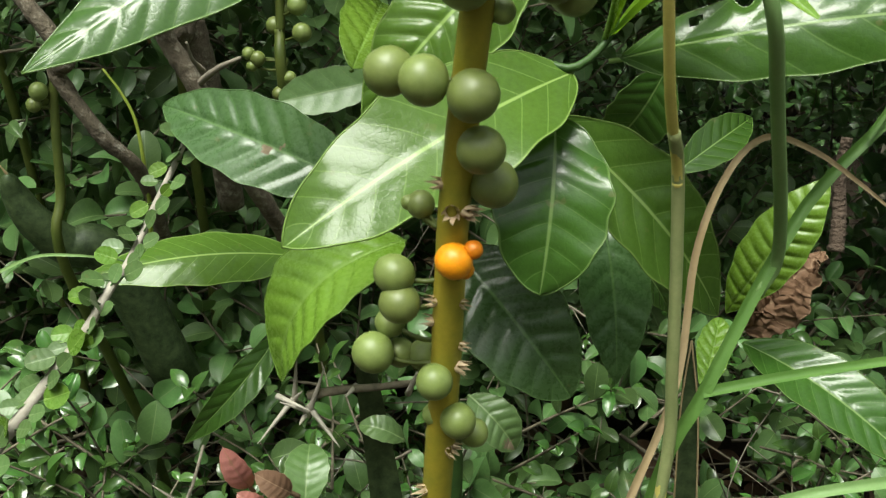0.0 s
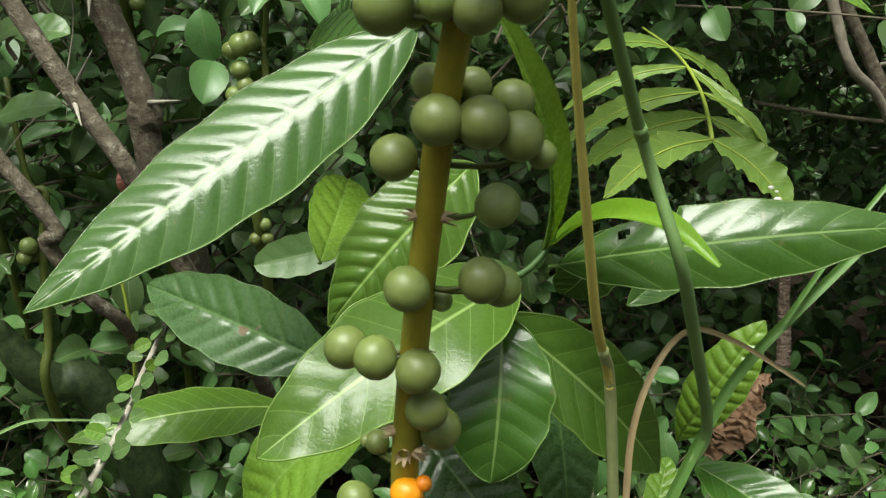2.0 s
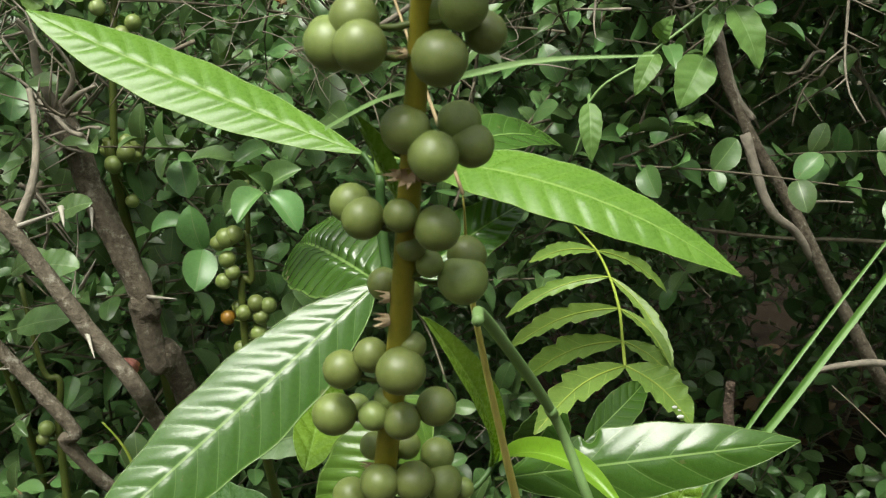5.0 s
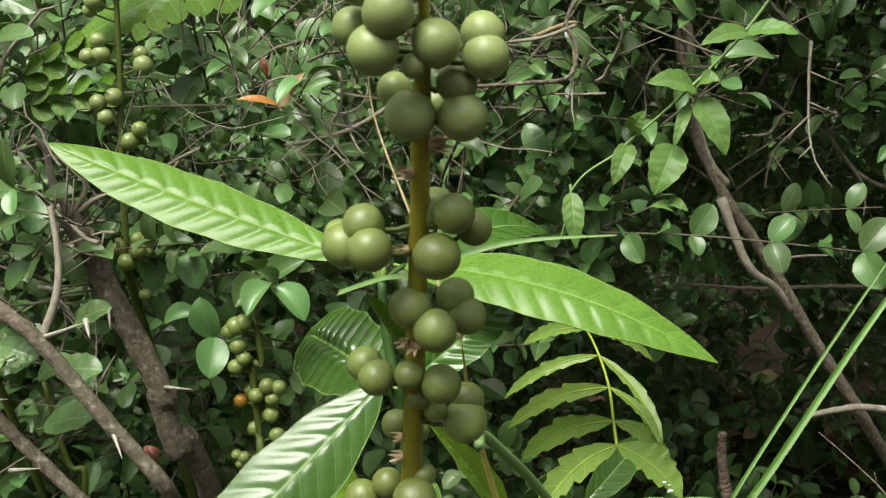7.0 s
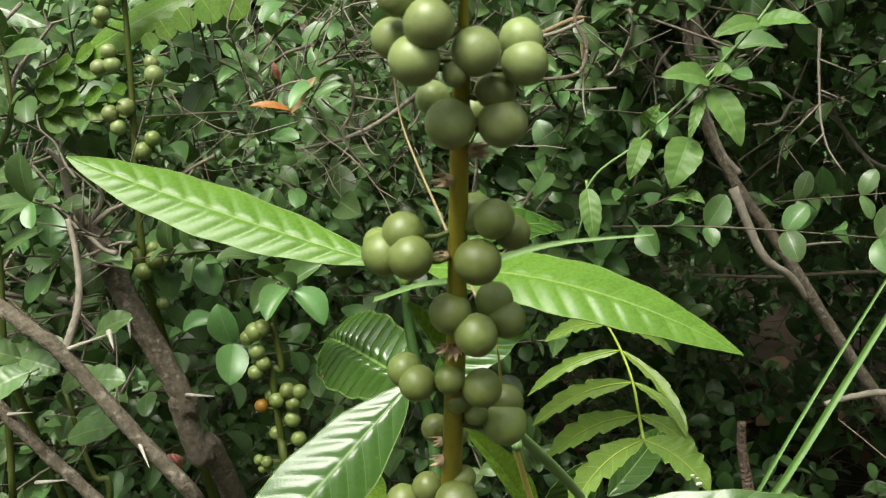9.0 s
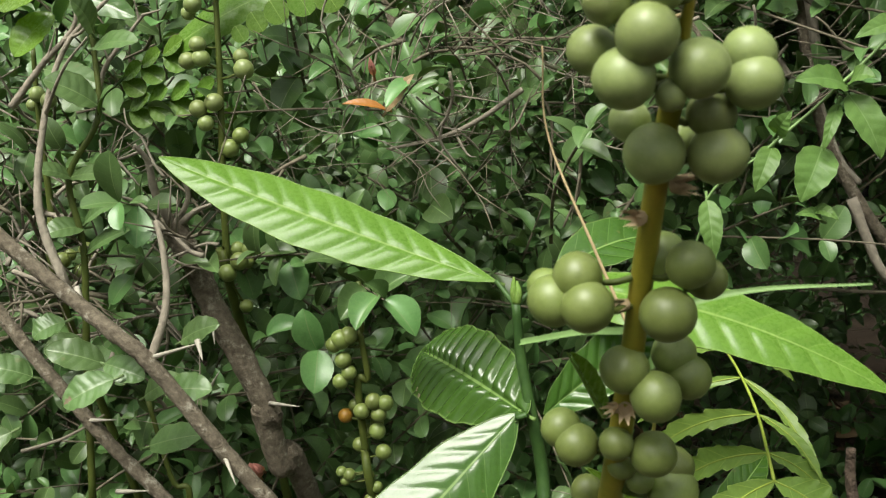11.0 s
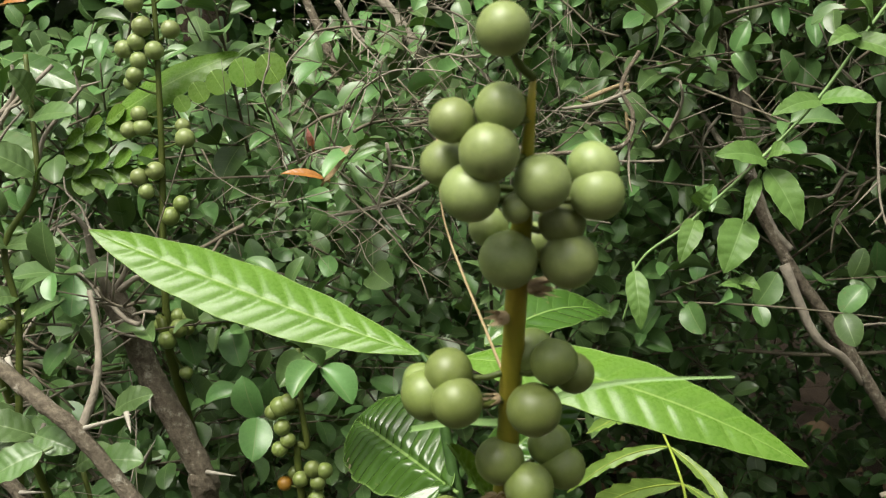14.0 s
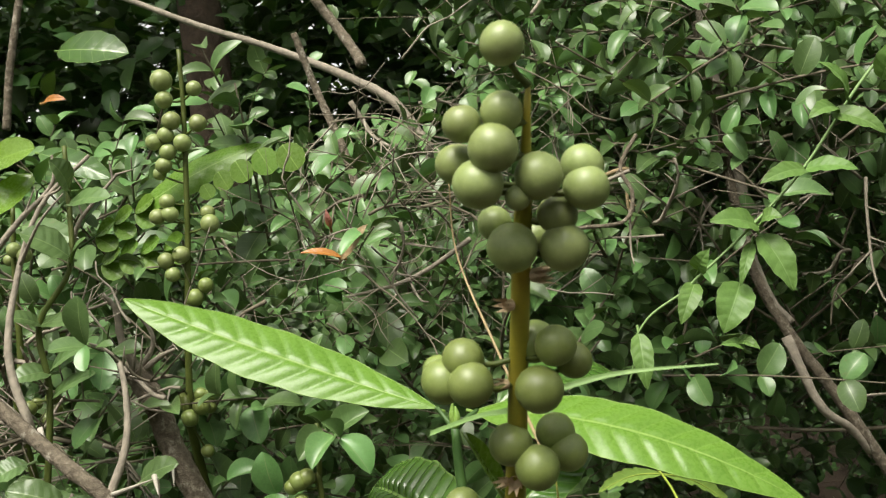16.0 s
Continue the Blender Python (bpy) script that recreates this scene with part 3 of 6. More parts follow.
def bract_mesh(name, rng, size=0.003):
    """A ragged cup of short dry scales where fruit has fallen: one skin, its rim torn into points."""
    v, f = [(0, 0, 0)], []
    n = 14
    for ring, (x, r) in enumerate(((0.15, 0.40), (0.55, 0.42), (1.25, 0.55))):
        for k in range(n):
            a = 2 * math.pi * k / n
            q = 1.0
            if ring == 2:
                q = rng.uniform(0.9, 1.5) if k % 2 else 0.25
            elif ring == 1:
                q = rng.uniform(0.8, 1.15)
            xx = size * x * (q if ring == 2 else 1) * 0.8
            v.append((xx, size * r * math.cos(a) * (0.7 + 0.3 * q), size * r * math.sin(a) * (0.7 + 0.3 * q)))
    for k in range(n):
        m = (k + 1) % n
        f.append((0, 1 + k, 1 + m))
        for ring in (0, 1):
            o = 1 + ring * n
            f.append((o + k, o + n + k, o + n + m, o + m))
    return mesh_of(name, v, f, smooth=False)


def stalk_at(line, z):
    for a, b in zip(line, line[1:]):
        if a[2] <= z <= b[2]:
            return Vector(a).lerp(Vector(b), (z - a[2]) / (b[2] - a[2]))
    return Vector(line[0] if z < line[0][2] else line[-1])


def fruit_stalk():
    plant = thing("fruit_stalk", "upright yellow-green fruit stalk with round green berries and one orange", "fruit stalk", at=(0, 0.23, 0))
    plant.location = (0, 0, 0)
    line = [(0.004, 0.245, -0.01), (0.0, 0.235, 0.12), (-0.002, 0.215, 0.22)] + STALK
    tube("stem", line, lambda t: (0.0036 - 0.0022 * t ** 2) * min(1, 0.3 + (1 - t) * 14), M_STALK, plant, 12, 60, 0.03, 3, "yellowish green fleshy stem")
    fine = spline(line, 80)
    rng = random.Random(5)
    for kind, rows in CLUSTERS:
        for k, (x, y, z, r) in enumerate(rows):
            c = Vector((x, y, z))
            fruit = berry(plant, c, r, kind == "ripe", int(z * 1e5) + k)
            root = min(fine, key=lambda p: (p - c - Vector((0, 0, -0.002))).length)
            mid = root.lerp(c, 0.5) - Vector((0, 0, 0.0012))
            ped = tube("pedicel", [root, mid, c], (0.00065, 0.0005), M_REARSTALK, fruit, 6, 6, 0.1, k)
            ped.matrix_parent_inverse = fruit.matrix_basis.inverted()
    for p in BRACTS:
        p = Vector(p)
        c = min(fine, key=lambda q: (q - p).length)
        d = (p - c)
        d = Vector((d.x, min(d.y, -0.0008), 0.0)).normalized() if d.length > 1e-6 else Vector((0, -1, 0))
        ob = link_mesh("bract", bract_mesh("bract", rng, rng.uniform(0.0022, 0.0032)), M_TIP, plant)
        ob.matrix_basis = frame_of(c + d * 0.0022, d, (0, 0, 1), 1.0)
    return plant


fruit_stalk()

# ---- shrub with broad glossy leaves ----
shrub = thing("broad_leaf_shrub", "low shrub with large glossy quilted green leaves", "shrub")
tube("stem", SHRUB_STEM, lambda t: 0.0016 + 0.0022 * t, M_STEM, shrub, 8, 40, 0.04, 1)
tube("side_shoot", SHOOT, (0.0012, 0.0010), M_STEM, shrub, 8, 16, 0.04, 2)
for p in PETIOLES:
    tube("petiole", p, (0.0011, 0.0009), M_STEM, shrub, 7, 10)
for k, (tilt, tall) in enumerate(((-0.0006, 0.0095), (0.0010, 0.0080))):
    tube("leaf_bud", [Vector(BUD) + Vector((tilt * 0.3, -0.0004 * k, 0)), Vector(BUD) + Vector((tilt, -0.0004 * k, tall * 0.5)), Vector(BUD) + Vector((tilt * 0.6, 0, tall))], lambda t: 0.0003 + 0.0011 * math.sin(math.pi * min(1, 0.25 + 0.75 * t)) ** 1.1, M_FRESH, shrub, 7, 10)
leaf(shrub, (-0.0177, 0.2739, 0.5124), (-0.1422, 0.2961, 0.5597), (0.1356, -0.7103, 0.6907), 0.0256, M_BRIGHT, kind='spoon', bend=-0.002, fold=-0.13, ribs=13, relief=0.0008, stem=0.003, slant=0.085, seed=19)
leaf(shrub, (-0.0033, 0.2717, 0.5110), (0.1059, 0.2387, 0.4794), (0.0580, -0.5851, 0.8089), 0.0271, M_BRIGHT, kind='lance', bend=0.012, fold=-0.13, ribs=12, relief=0.0009, stem=0.004, slant=0.085, seed=20)
leaf(shrub, (-0.0124, 0.2586, 0.4692), (-0.1018, 0.2038, 0.3923), (0.0548, -0.8150, 0.5800), 0.0320, M_GLOSS, kind='lance', bend=0.0, fold=-0.17, ribs=15, relief=0.0006, stem=0.002, slant=0.11, seed=21)
leaf(shrub, (-0.0091, 0.2560, 0.4698), (-0.0536, 0.3550, 0.4641), (-0.5600, -0.4500, 0.6900), 0.0379, M_GLOSS, scars=[(0.62, -0.93, 0.0022), (0.66, -0.85, 0.0012)], kind='oval', bend=0.008, fold=-0.1, ribs=14, relief=0.0034, stem=0.004, slant=0.07, seed=22)
leaf(shrub, (-0.0031, 0.2560, 0.4698), (0.0406, 0.2790, 0.4968), (0.1727, -0.8694, 0.4629), 0.0187, M_GLOSS, kind='lance', bend=0.008, fold=0.2, ribs=10, relief=0.001, seed=23)
leaf(shrub, (0.0049, 0.3173, 0.5047), (0.0598, 0.3478, 0.5092), (0.1410, -0.3876, 0.9110), 0.0282, M_GLOSS, kind='lance', bend=0.01, fold=0.1, ribs=8, relief=0.0009, seed=24)
leaf(shrub, (0.0042, 0.1212, 0.5195), (-0.0034, 0.1080, 0.5363), (0.8828, -0.4687, 0.0306), 0.0044, M_BRIGHT, kind='narrow', fold=0.6, ribs=8, relief=0.0004, seed=25)
leaf(shrub, (0.0331, 0.2500, 0.4038), (0.1286, 0.2361, 0.4256), (-0.2220, -0.8845, 0.4103), 0.0240, M_GLOSS, kind='lance', bend=0.008, fold=-0.25, ribs=7, relief=0.00055, stem=0.003, bites=1, torn=[(0.2, -0.66, 0.0018)], seed=26)
leaf(shrub, (0.0291, 0.2500, 0.4078), (0.0061, 0.1976, 0.4757), (0.4500, -0.7500, 0.4800), 0.0116, M_FRESH, kind='narrow', bend=0.008, fold=0.45, ribs=9, relief=0.0006, seed=27)
leaf(shrub, (-0.0352, 0.2776, 0.3577), (-0.1033, 0.2994, 0.3733), (-0.2296, -0.8874, 0.4353), 0.0273, M_DARK, scars=[(0.42, -0.12, 0.0016), (0.36, 0.1, 0.0009)], kind='broad', bend=0.006, fold=0.1, ribs=9, relief=0.0008, seed=28)
leaf(shrub, (0.0209, 0.2456, 0.3996), (-0.0432, 0.2050, 0.3579), (-0.05, -0.77, 0.63), 0.0336, M_MID, kind='broad', bend=0.006, fold=0.14, ribs=10, relief=0.0004, wave=0.03, seed=29)
leaf(shrub, (-0.0194, 0.2547, 0.3486), (-0.0517, 0.2500, 0.3047), (-0.55, -0.60, 0.58), 0.0320, M_FRESH, kind='broad', bend=0.014, fold=0.15, ribs=9, relief=0.0009, seed=30)
leaf(shrub, (-0.0604, 0.3375, 0.3152), (-0.1352, 0.3052, 0.3086), (0.1596, -0.5402, 0.8262), 0.0237, M_MID, kind='lance', bend=0.008, fold=-0.2, ribs=12, relief=0.0004, seed=31)
leaf(shrub, (0.0179, 0.2464, 0.3881), (0.0178, 0.2260, 0.3458), (0.1043, -0.9300, 0.3500), 0.0299, M_GLOSS, kind='oval', bend=0.006, fold=0.1, ribs=8, relief=0.00045, wave=0.03, seed=32)
leaf(shrub, (-0.0060, 0.2644, 0.3447), (0.0312, 0.2454, 0.3104), (-0.0131, -0.8805, 0.4739), 0.0293, M_DARK, kind='oval', bend=0.008, fold=0.12, ribs=8, relief=0.0007, seed=33)
leaf(shrub, (0.0177, 0.2512, 0.3867), (0.0782, 0.2840, 0.3257), (0.6148, -0.7630, 0.1997), 0.0305, M_MID, kind='lance', bend=0.008, fold=0.15, ribs=9, relief=0.00045, seed=34)
leaf(shrub, (0.0385, 0.2950, 0.3555), (0.0484, 0.2751, 0.3029), (0.1843, -0.9069, 0.3788), 0.0233, M_DARK, kind='lance', bend=0.006, fold=0.15, ribs=8, relief=0.0006, seed=35)
leaf(shrub, (0.0364, 0.3036, 0.3495), (0.0705, 0.3154, 0.3142), (0.5380, -0.8051, 0.2499), 0.0163, M_GLOSS, kind='lance', bend=0.006, fold=0.15, ribs=9, relief=0.0008, seed=36)
leaf(shrub, (0.0064, 0.2556, 0.4306), (-0.0314, 0.2402, 0.3830), (-0.0407, -0.9407, 0.3369), 0.0292, M_MID, kind='lance', bend=0.008, fold=-0.14, ribs=12, relief=0.0011, seed=37)
leaf(shrub, (-0.0398, 0.2764, 0.3925), (-0.0393, 0.3350, 0.4100), (0.3899, -0.2665, 0.8814), 0.0213, M_FRESH, kind='oval', bend=0.004, fold=0.15, ribs=7, relief=0.0007, seed=38)
leaf(shrub, (-0.0400, 0.3434, 0.3824), (-0.0760, 0.3434, 0.3714), (-0.1068, -0.9308, 0.3495), 0.0167, M_HEDGE1, kind='round', ribs=5, relief=0.0004, seed=39)
leaf(shrub, (0.1084, 0.3815, 0.2948), (0.1354, 0.3701, 0.3573), (-0.4444, -0.8953, 0.0293), 0.0243, M_FRESH, kind='spoon', bend=0.008, fold=-0.12, ribs=12, relief=0.0013, slant=0.08, seed=40)
leaf(shrub, (0.1228, 0.3985, 0.2763), (0.1897, 0.3496, 0.2432), (-0.0946, -0.6435, 0.7596), 0.0300, M_GLOSS, kind='lance', bend=0.01, fold=0.2, ribs=11, relief=0.0009, seed=41)
leaf(shrub, (0.0848, 0.3089, 0.2897), (0.0936, 0.3352, 0.3079), (-0.0527, -0.5573, 0.8286), 0.0121, M_FRESH, kind='oval', fold=0.3, ribs=7, relief=0.0008, seed=42)
leaf(shrub, (0.0863, 0.4186, 0.3457), (0.1261, 0.4577, 0.3684), (0.3505, -0.7118, 0.6087), 0.0194, M_GLOSS, kind='lance', bend=0.006, ribs=8, relief=0.0006, seed=43)
leaf(shrub, (-0.0702, 0.3337, 0.2851), (-0.0997, 0.3114, 0.2468), (0.3146, -0.9054, 0.2851), 0.0128, M_GLOSS, kind='lance', bend=0.012, fold=0.3, ribs=8, relief=0.0005, seed=44)
leaf(shrub, (0.0632, 0.3489, 0.3956), (0.0483, 0.3604, 0.3646), (0.0075, -0.9371, -0.3489), 0.0245, M_GLOSS, kind='oval', bend=0.006, ribs=8, relief=0.0006, seed=45)
leaf(shrub, (0.0027, 0.2301, 0.3147), (0.0162, 0.2270, 0.3021), (0.2447, -0.8450, 0.4754), 0.0115, M_HEDGE1, scars=[(0.9, 0.3, 0.0022)], kind='oval', bend=0.004, ribs=6, relief=0.0005, seed=46)
leaf(shrub, (-0.0139, 0.2350, 0.2974), (-0.0266, 0.2354, 0.3003), (0.1334, -0.7049, 0.6966), 0.0072, M_HEDGE1, kind='oval', bend=0.003, ribs=6, relief=0.0004, seed=47)
leaf(shrub, (-0.0392, 0.2286, 0.2777), (-0.0411, 0.2422, 0.2894), (0.0609, -0.6421, 0.7642), 0.0123, M_HEDGE1, kind='oval', bend=0.003, ribs=6, relief=0.0004, seed=48)


def ribbon(name, points, widths, mat, parent, normal=(0, -1, 0.3), fold=0.25, n=40, label="", twist=0.0):
    """A grass blade: a long strip folded on its midline."""
    pts = spline(points, n)
    v, f, uv = [], [], []
    nrm = Vector(normal)
    for i, p in enumerate(pts):
        t = i / (n - 1)
        d = (pts[min(i + 1, n - 1)] - pts[max(i - 1, 0)]).normalized()
        m = (Matrix.Rotation(twist * t, 3, d) @ (nrm - d * nrm.dot(d))).normalized()
        s = d.cross(m)
        w = max(widths(t) if callable(widths) else widths[0] + (widths[1] - widths[0]) * t, 0.0002) / 2
        for k in (-1, -0.5, 0, 0.5, 1):
            v.append(p + s * (k * w) + m * (abs(k) * w * fold))
            uv.append((100.5, k))
    for i in range(n - 1):
        for k in range(4):
            q = i * 5 + k
            f.append((q, q + 1, q + 6, q + 5))
    return link_mesh(name, mesh_of(name, v, f, uv), mat, parent, label)


ribbon("young_leaf", YOUNG, lambda t: 0.0085 * math.sin(math.pi * min(0.97, 0.12 + 0.85 * t)) ** 0.8, M_YOUNG, shrub, (0, -0.7, 0.7), 0.7, 30, "yellow-green young leaf curling over")

# ---- grasses ----
g = thing("grass_culm", "thin yellowing grass stem standing upright", "grass", "grass stems")
low = Vector(G1[0])
tube("stem", [(low.x - 0.01, low.y + 0.015, 0.0), (low.x - 0.006, low.y + 0.01, 0.15)] + G1[:6], lambda t: 0.0021 - 0.0012 * t - max(0, t - 0.75) * 0.003, M_GRASSY, g, 8, 60, 0.02, 4)
tube("dry_tip", G1[5:], lambda t: 0.00042 - 0.00026 * t, M_STRAW, g, 6, 24, 0.05, 4)
tube("sheath", [(low.x - 0.01, low.y + 0.0148, 0.0), (low.x - 0.006, low.y + 0.0098, 0.15)] + G1[:3] + [Vector(G1[2]).lerp(Vector(G1[3]), 0.5)], lambda t: 0.0020 - 0.0005 * t, M_SHEATH, g, 8, 40, 0.03, 4)
for k in (2, 3):
    p, q = Vector(G1[k]), Vector(G1[min(k + 1, len(G1) - 1)])
    tube("node", [p, p.lerp(q, 0.03), p.lerp(q, 0.06)], (0.0017 - 0.00018 * k, 0.0017 - 0.00018 * k), M_GRASSY, g, 8, 4, 0, 1)
g = thing("grass_culm", "thin green grass stem leaning towards the fruit stalk", "grass", "grass stems")
tube("stem", G2, lambda t: 0.00185 - 0.0005 * t, M_GRASS, g, 8, 40, 0.02, 5)
p, q = Vector(G2[4]), Vector(G2[5])
tube("node", [p, p.lerp(q, 0.03), p.lerp(q, 0.06)], (0.00172, 0.00172), M_GRASS, g, 8, 4, 0, 1)
g = thing("grass_tuft", "tall green grass with broad sheaths and long blades", "grass", "grass stems")
low = Vector(G3[0])
ribbon("stem", [(low.x - 0.02, low.y + 0.02, 0.0), (low.x - 0.01, low.y + 0.01, 0.15)] + G3, lambda t: 0.0046 - 0.0024 * t, M_BLADE, g, (-0.2, -1, 0.2), 0.6)
ribbon("blade", G4, lambda t: 0.0018 - 0.0009 * t, M_BLADE, g, (-0.2, -1, 0.2), 0.4)
ribbon("blade", BLADE, lambda t: 0.0032 - 0.0008 * t, M_BLADE, g, (0, -0.8, 0.6), 0.5)
ribbon("blade", LOWBLADE, lambda t: 0.003, M_GRASS, g, (0, -0.8, 0.6), 0.5)
g = thing("dry_grass_blade", "dead straw-coloured grass blade bent into an arch", "grass")
ribbon("blade", ARCH, lambda t: 0.0019 * (1 - t) ** 0.5 + 0.0005, M_STRAW, g, (0, -1, 0.3), 0.5)
g = thing("thin_grass_blade", "thin pale green grass blade lying across the fruit stalk", "grass")
ribbon("blade", THINBLADE, lambda t: 0.0003 + 0.0011 * min(1, t * 3), M_GRASS, g, (0, -0.8, 0.6), 0.5)

# ---- pinnate leaf ----
def toothed_leaf(parent, base, tip, width, normal, mat, seed=0, sag=0.10):
    """A leaflet with a coarse saw-toothed edge, lopsided at its base, sagging to its tip, on a pale raised midrib."""
    rng = random.Random(seed)
    base, tip, nrm = Vector(base), Vector(tip), Vector(normal)
    d = tip - base
    length = d.length
    d.normalize()
    nrm = (nrm - d * nrm.dot(d)).normalized()
    s = d.cross(nrm)
    up = 1 if s.z > 0 else -1
    prof = blade_profile("lance")
    teeth, steps = 6, 6
    cut = [(rng.uniform(0.15, 0.42), rng.uniform(0.15, 0.42)) for _ in range(teeth + 1)]
    v, uv, f, rib = [], [], [], []
    nu = teeth * steps
    for i in range(nu + 1):
        u = i / nu
        w = max(prof(u), 0.05) * width / 2
        fade = min(1, u * 4) * min(1, (1 - u) * 5)
        c = base + d * u * length + nrm * (0.08 * length * u * (1 - u)) + s * (up * sag * length * math.sin(u * math.pi) * (1 - 0.4 * u))
        rib.append(c + nrm * 0.0001)
        for k in range(-4, 5):
            a = k / 4
            notch = 1 - cut[int(u * teeth)][k > 0] * (1 - (u * teeth) % 1.0) * fade
            e = notch if abs(k) == 4 else min(1, notch + 0.12) if abs(k) == 3 else 1
            v.append(c + d * (0.06 * length * abs(a) * fade) + s * a * w * e * (1.1 if a * up > 0 else 0.85) + nrm * (abs(a) * w * 0.25 + 0.0002 * math.sin(u * teeth * 2 * math.pi) * abs(a)))
            uv.append((teeth * (u - 0.1 * abs(a)) + 100, a))
    for i in range(nu):
        for k in range(8):
            q = i * 9 + k
            f.append((q, q + 1, q + 10, q + 9))
    ob = link_mesh("leaflet", mesh_of("leaflet", v, f, uv), mat, parent)
    rv, rf = tube_data(rib[::3], (0.00034, 0.00012), 5)
    link_mesh("midrib", mesh_of("midrib", rv, rf), M_RIB, ob)
    return ob


pin = thing("pinnate_leaf", "light green feathery leaf with saw-toothed leaflets on a yellow rib", "leaf")
tube("rib", RACHIS, (0.0005, 0.0007), M_RIB, pin, 6, 24)
for i, (b, t, w) in enumerate(LEAFLETS):
    last = toothed_leaf(pin, b, t, w * 1.35, (0.1, -0.8, 0.6), M_PINNATE, i)

b, t, w = LEAFLETS[-1]
for k, (u, r) in enumerate(((0.70, 0.0006), (0.76, 0.0008), (0.82, 0.0005), (0.73, 0.0004))):
    o = Vector(b).lerp(Vector(t), u) + Vector((0.0012 * math.sin(k * 2.4), -0.0032, 0.0012 * math.cos(k * 2.4)))
    d = link_mesh("dropping", berry_mesh("dropping", 10, 6), M_DROPPING, last, "white bird dropping" if k == 0 else "")
    d.matrix_basis = Matrix.Translation(o) @ Matrix.Diagonal((r * 1.5, r * 0.3, r * 0.9, 1))


# ---- thorny branches ----
def thorn(parent, at, d, length, r=0.0013):
    at, d = Vector(at), Vector(d).normalized()
    return tube("thorn", [at - d * 0.002, at + d * length * 0.5, at + d * length], (r, r * 0.12), M_THORN, parent, 6, 6)


def branch(name, label, points, r0, r1, mat, thorns=(), group="", seed=0, forks=()):
    ob = thing(name, label, "branch", group)
    limb = tube("limb", points, lambda t: 0.88 * (r0 + (r1 - r0) * t) * (1 + 0.09 * noise.noise((t * 17, seed, 0)) + 0.07 * noise.noise((t * 45, seed, 3))), mat, ob, 12, 90, 0.08, seed)
    for pts, a, b in forks:
        tube("twig", pts, (a, b), M_PALEBARK if mat is M_BARK else mat, ob, 7, 20, 0.10, seed + 1)
    for p, d, l in thorns:
        thorn(limb, p, d, l)
    return ob


def rear_spike(line, berries, ripe):
    """A fruit stalk of the same kind further back."""
    ob = thing("fruit_stalk", "smaller fruit stalk with green berries standing in the hedge", "fruit stalk", "fruit stalks behind")
    low = Vector(line[0])
    tube("stem", [(low.x + 0.02, low.y + 0.16, 0.0), (low.x + 0.01, low.y + 0.07, low.z * 0.6)] + list(line), lambda t: 0.003 - 0.0018 * t, M_REARSTALK, ob, 8, 40, 0.03, 2)
    fine = spline(line, 50)
    for k, (x, y, z, r) in enumerate(berries):
        c = Vector((x, y, z))
        q = berry(ob, c, r, False, k)
        if k in ripe:
            q.data = TURNING
            tagged(q, "berry turning orange")
        root = min(fine, key=lambda p: (p - c - Vector((0, 0, -0.003))).length)
        ped = tube("pedicel", [root, root.lerp(c, 0.5) - Vector((0, 0, 0.001)), c], (0.0007, 0.0005), M_REARSTALK, q, 5, 4)
        ped.matrix_parent_inverse = q.matrix_basis.inverted()
    return ob


def lone_leaf(base, tip, normal, width, mat, label, kind="lance"):
    ob = link_mesh("leaf", leaf_mesh("leaf", base, tip, normal, width, kind=kind, bend=0.002, ribs=6, relief=0.0003, stem=0.003), mat)
    return tagged(ob, label, "leaf")

branch('thorny_branch', 'grey-brown woody branch with long pale thorns', [(-0.2519, 0.3500, 0.5374), (-0.2124, 0.3350, 0.5089), (-0.1800, 0.3220, 0.4866), (-0.1633, 0.3180, 0.4734), (-0.1353, 0.3150, 0.4362), (-0.1150, 0.3130, 0.4111), (-0.1120, 0.3250, 0.3937), (-0.1027, 0.3300, 0.3768), (-0.0875, 0.3400, 0.3459), (-0.0761, 0.3600, 0.3179), (-0.0676, 0.4000, 0.2683)], 0.0038, 0.0040, M_BARK,
       [((-0.1972, 0.3330, 0.5017), (0.0049, -0.0030, -0.0108), 0.0122), ((-0.1349, 0.3150, 0.4345), (0.0088, -0.0150, -0.0076), 0.0190), ((-0.1628, 0.3200, 0.4750), (0.0287, -0.0200, 0.0114), 0.0368), ((-0.1360, 0.3010, 0.4853), (0.0028, -0.0050, -0.0051), 0.0077), ((-0.1813, 0.3300, 0.4836), (0.0037, -0.0050, 0.0072), 0.0095)],
       'thorny branches', 3,
       [([(-0.1633, 0.3200, 0.4741), (-0.1578, 0.3250, 0.4904), (-0.1572, 0.3300, 0.5032), (-0.1590, 0.3350, 0.5163), (-0.1626, 0.3400, 0.5296)], 0.0020, 0.0012), ([(-0.2258, 0.3350, 0.5110), (-0.2070, 0.3340, 0.5036), (-0.1962, 0.3330, 0.5000)], 0.0010, 0.0012), ([(-0.2028, 0.3350, 0.5032), (-0.2159, 0.3450, 0.5352), (-0.2165, 0.3600, 0.5719), (-0.2075, 0.3700, 0.6047), (-0.1868, 0.3800, 0.6281)], 0.0022, 0.0009), ([(-0.2170, 0.3600, 0.5683), (-0.2235, 0.3500, 0.5715)], 0.0008, 0.0003), ([(-0.2147, 0.3600, 0.5766), (-0.2000, 0.3500, 0.5948), (-0.1878, 0.3500, 0.6078)], 0.0010, 0.0004)])
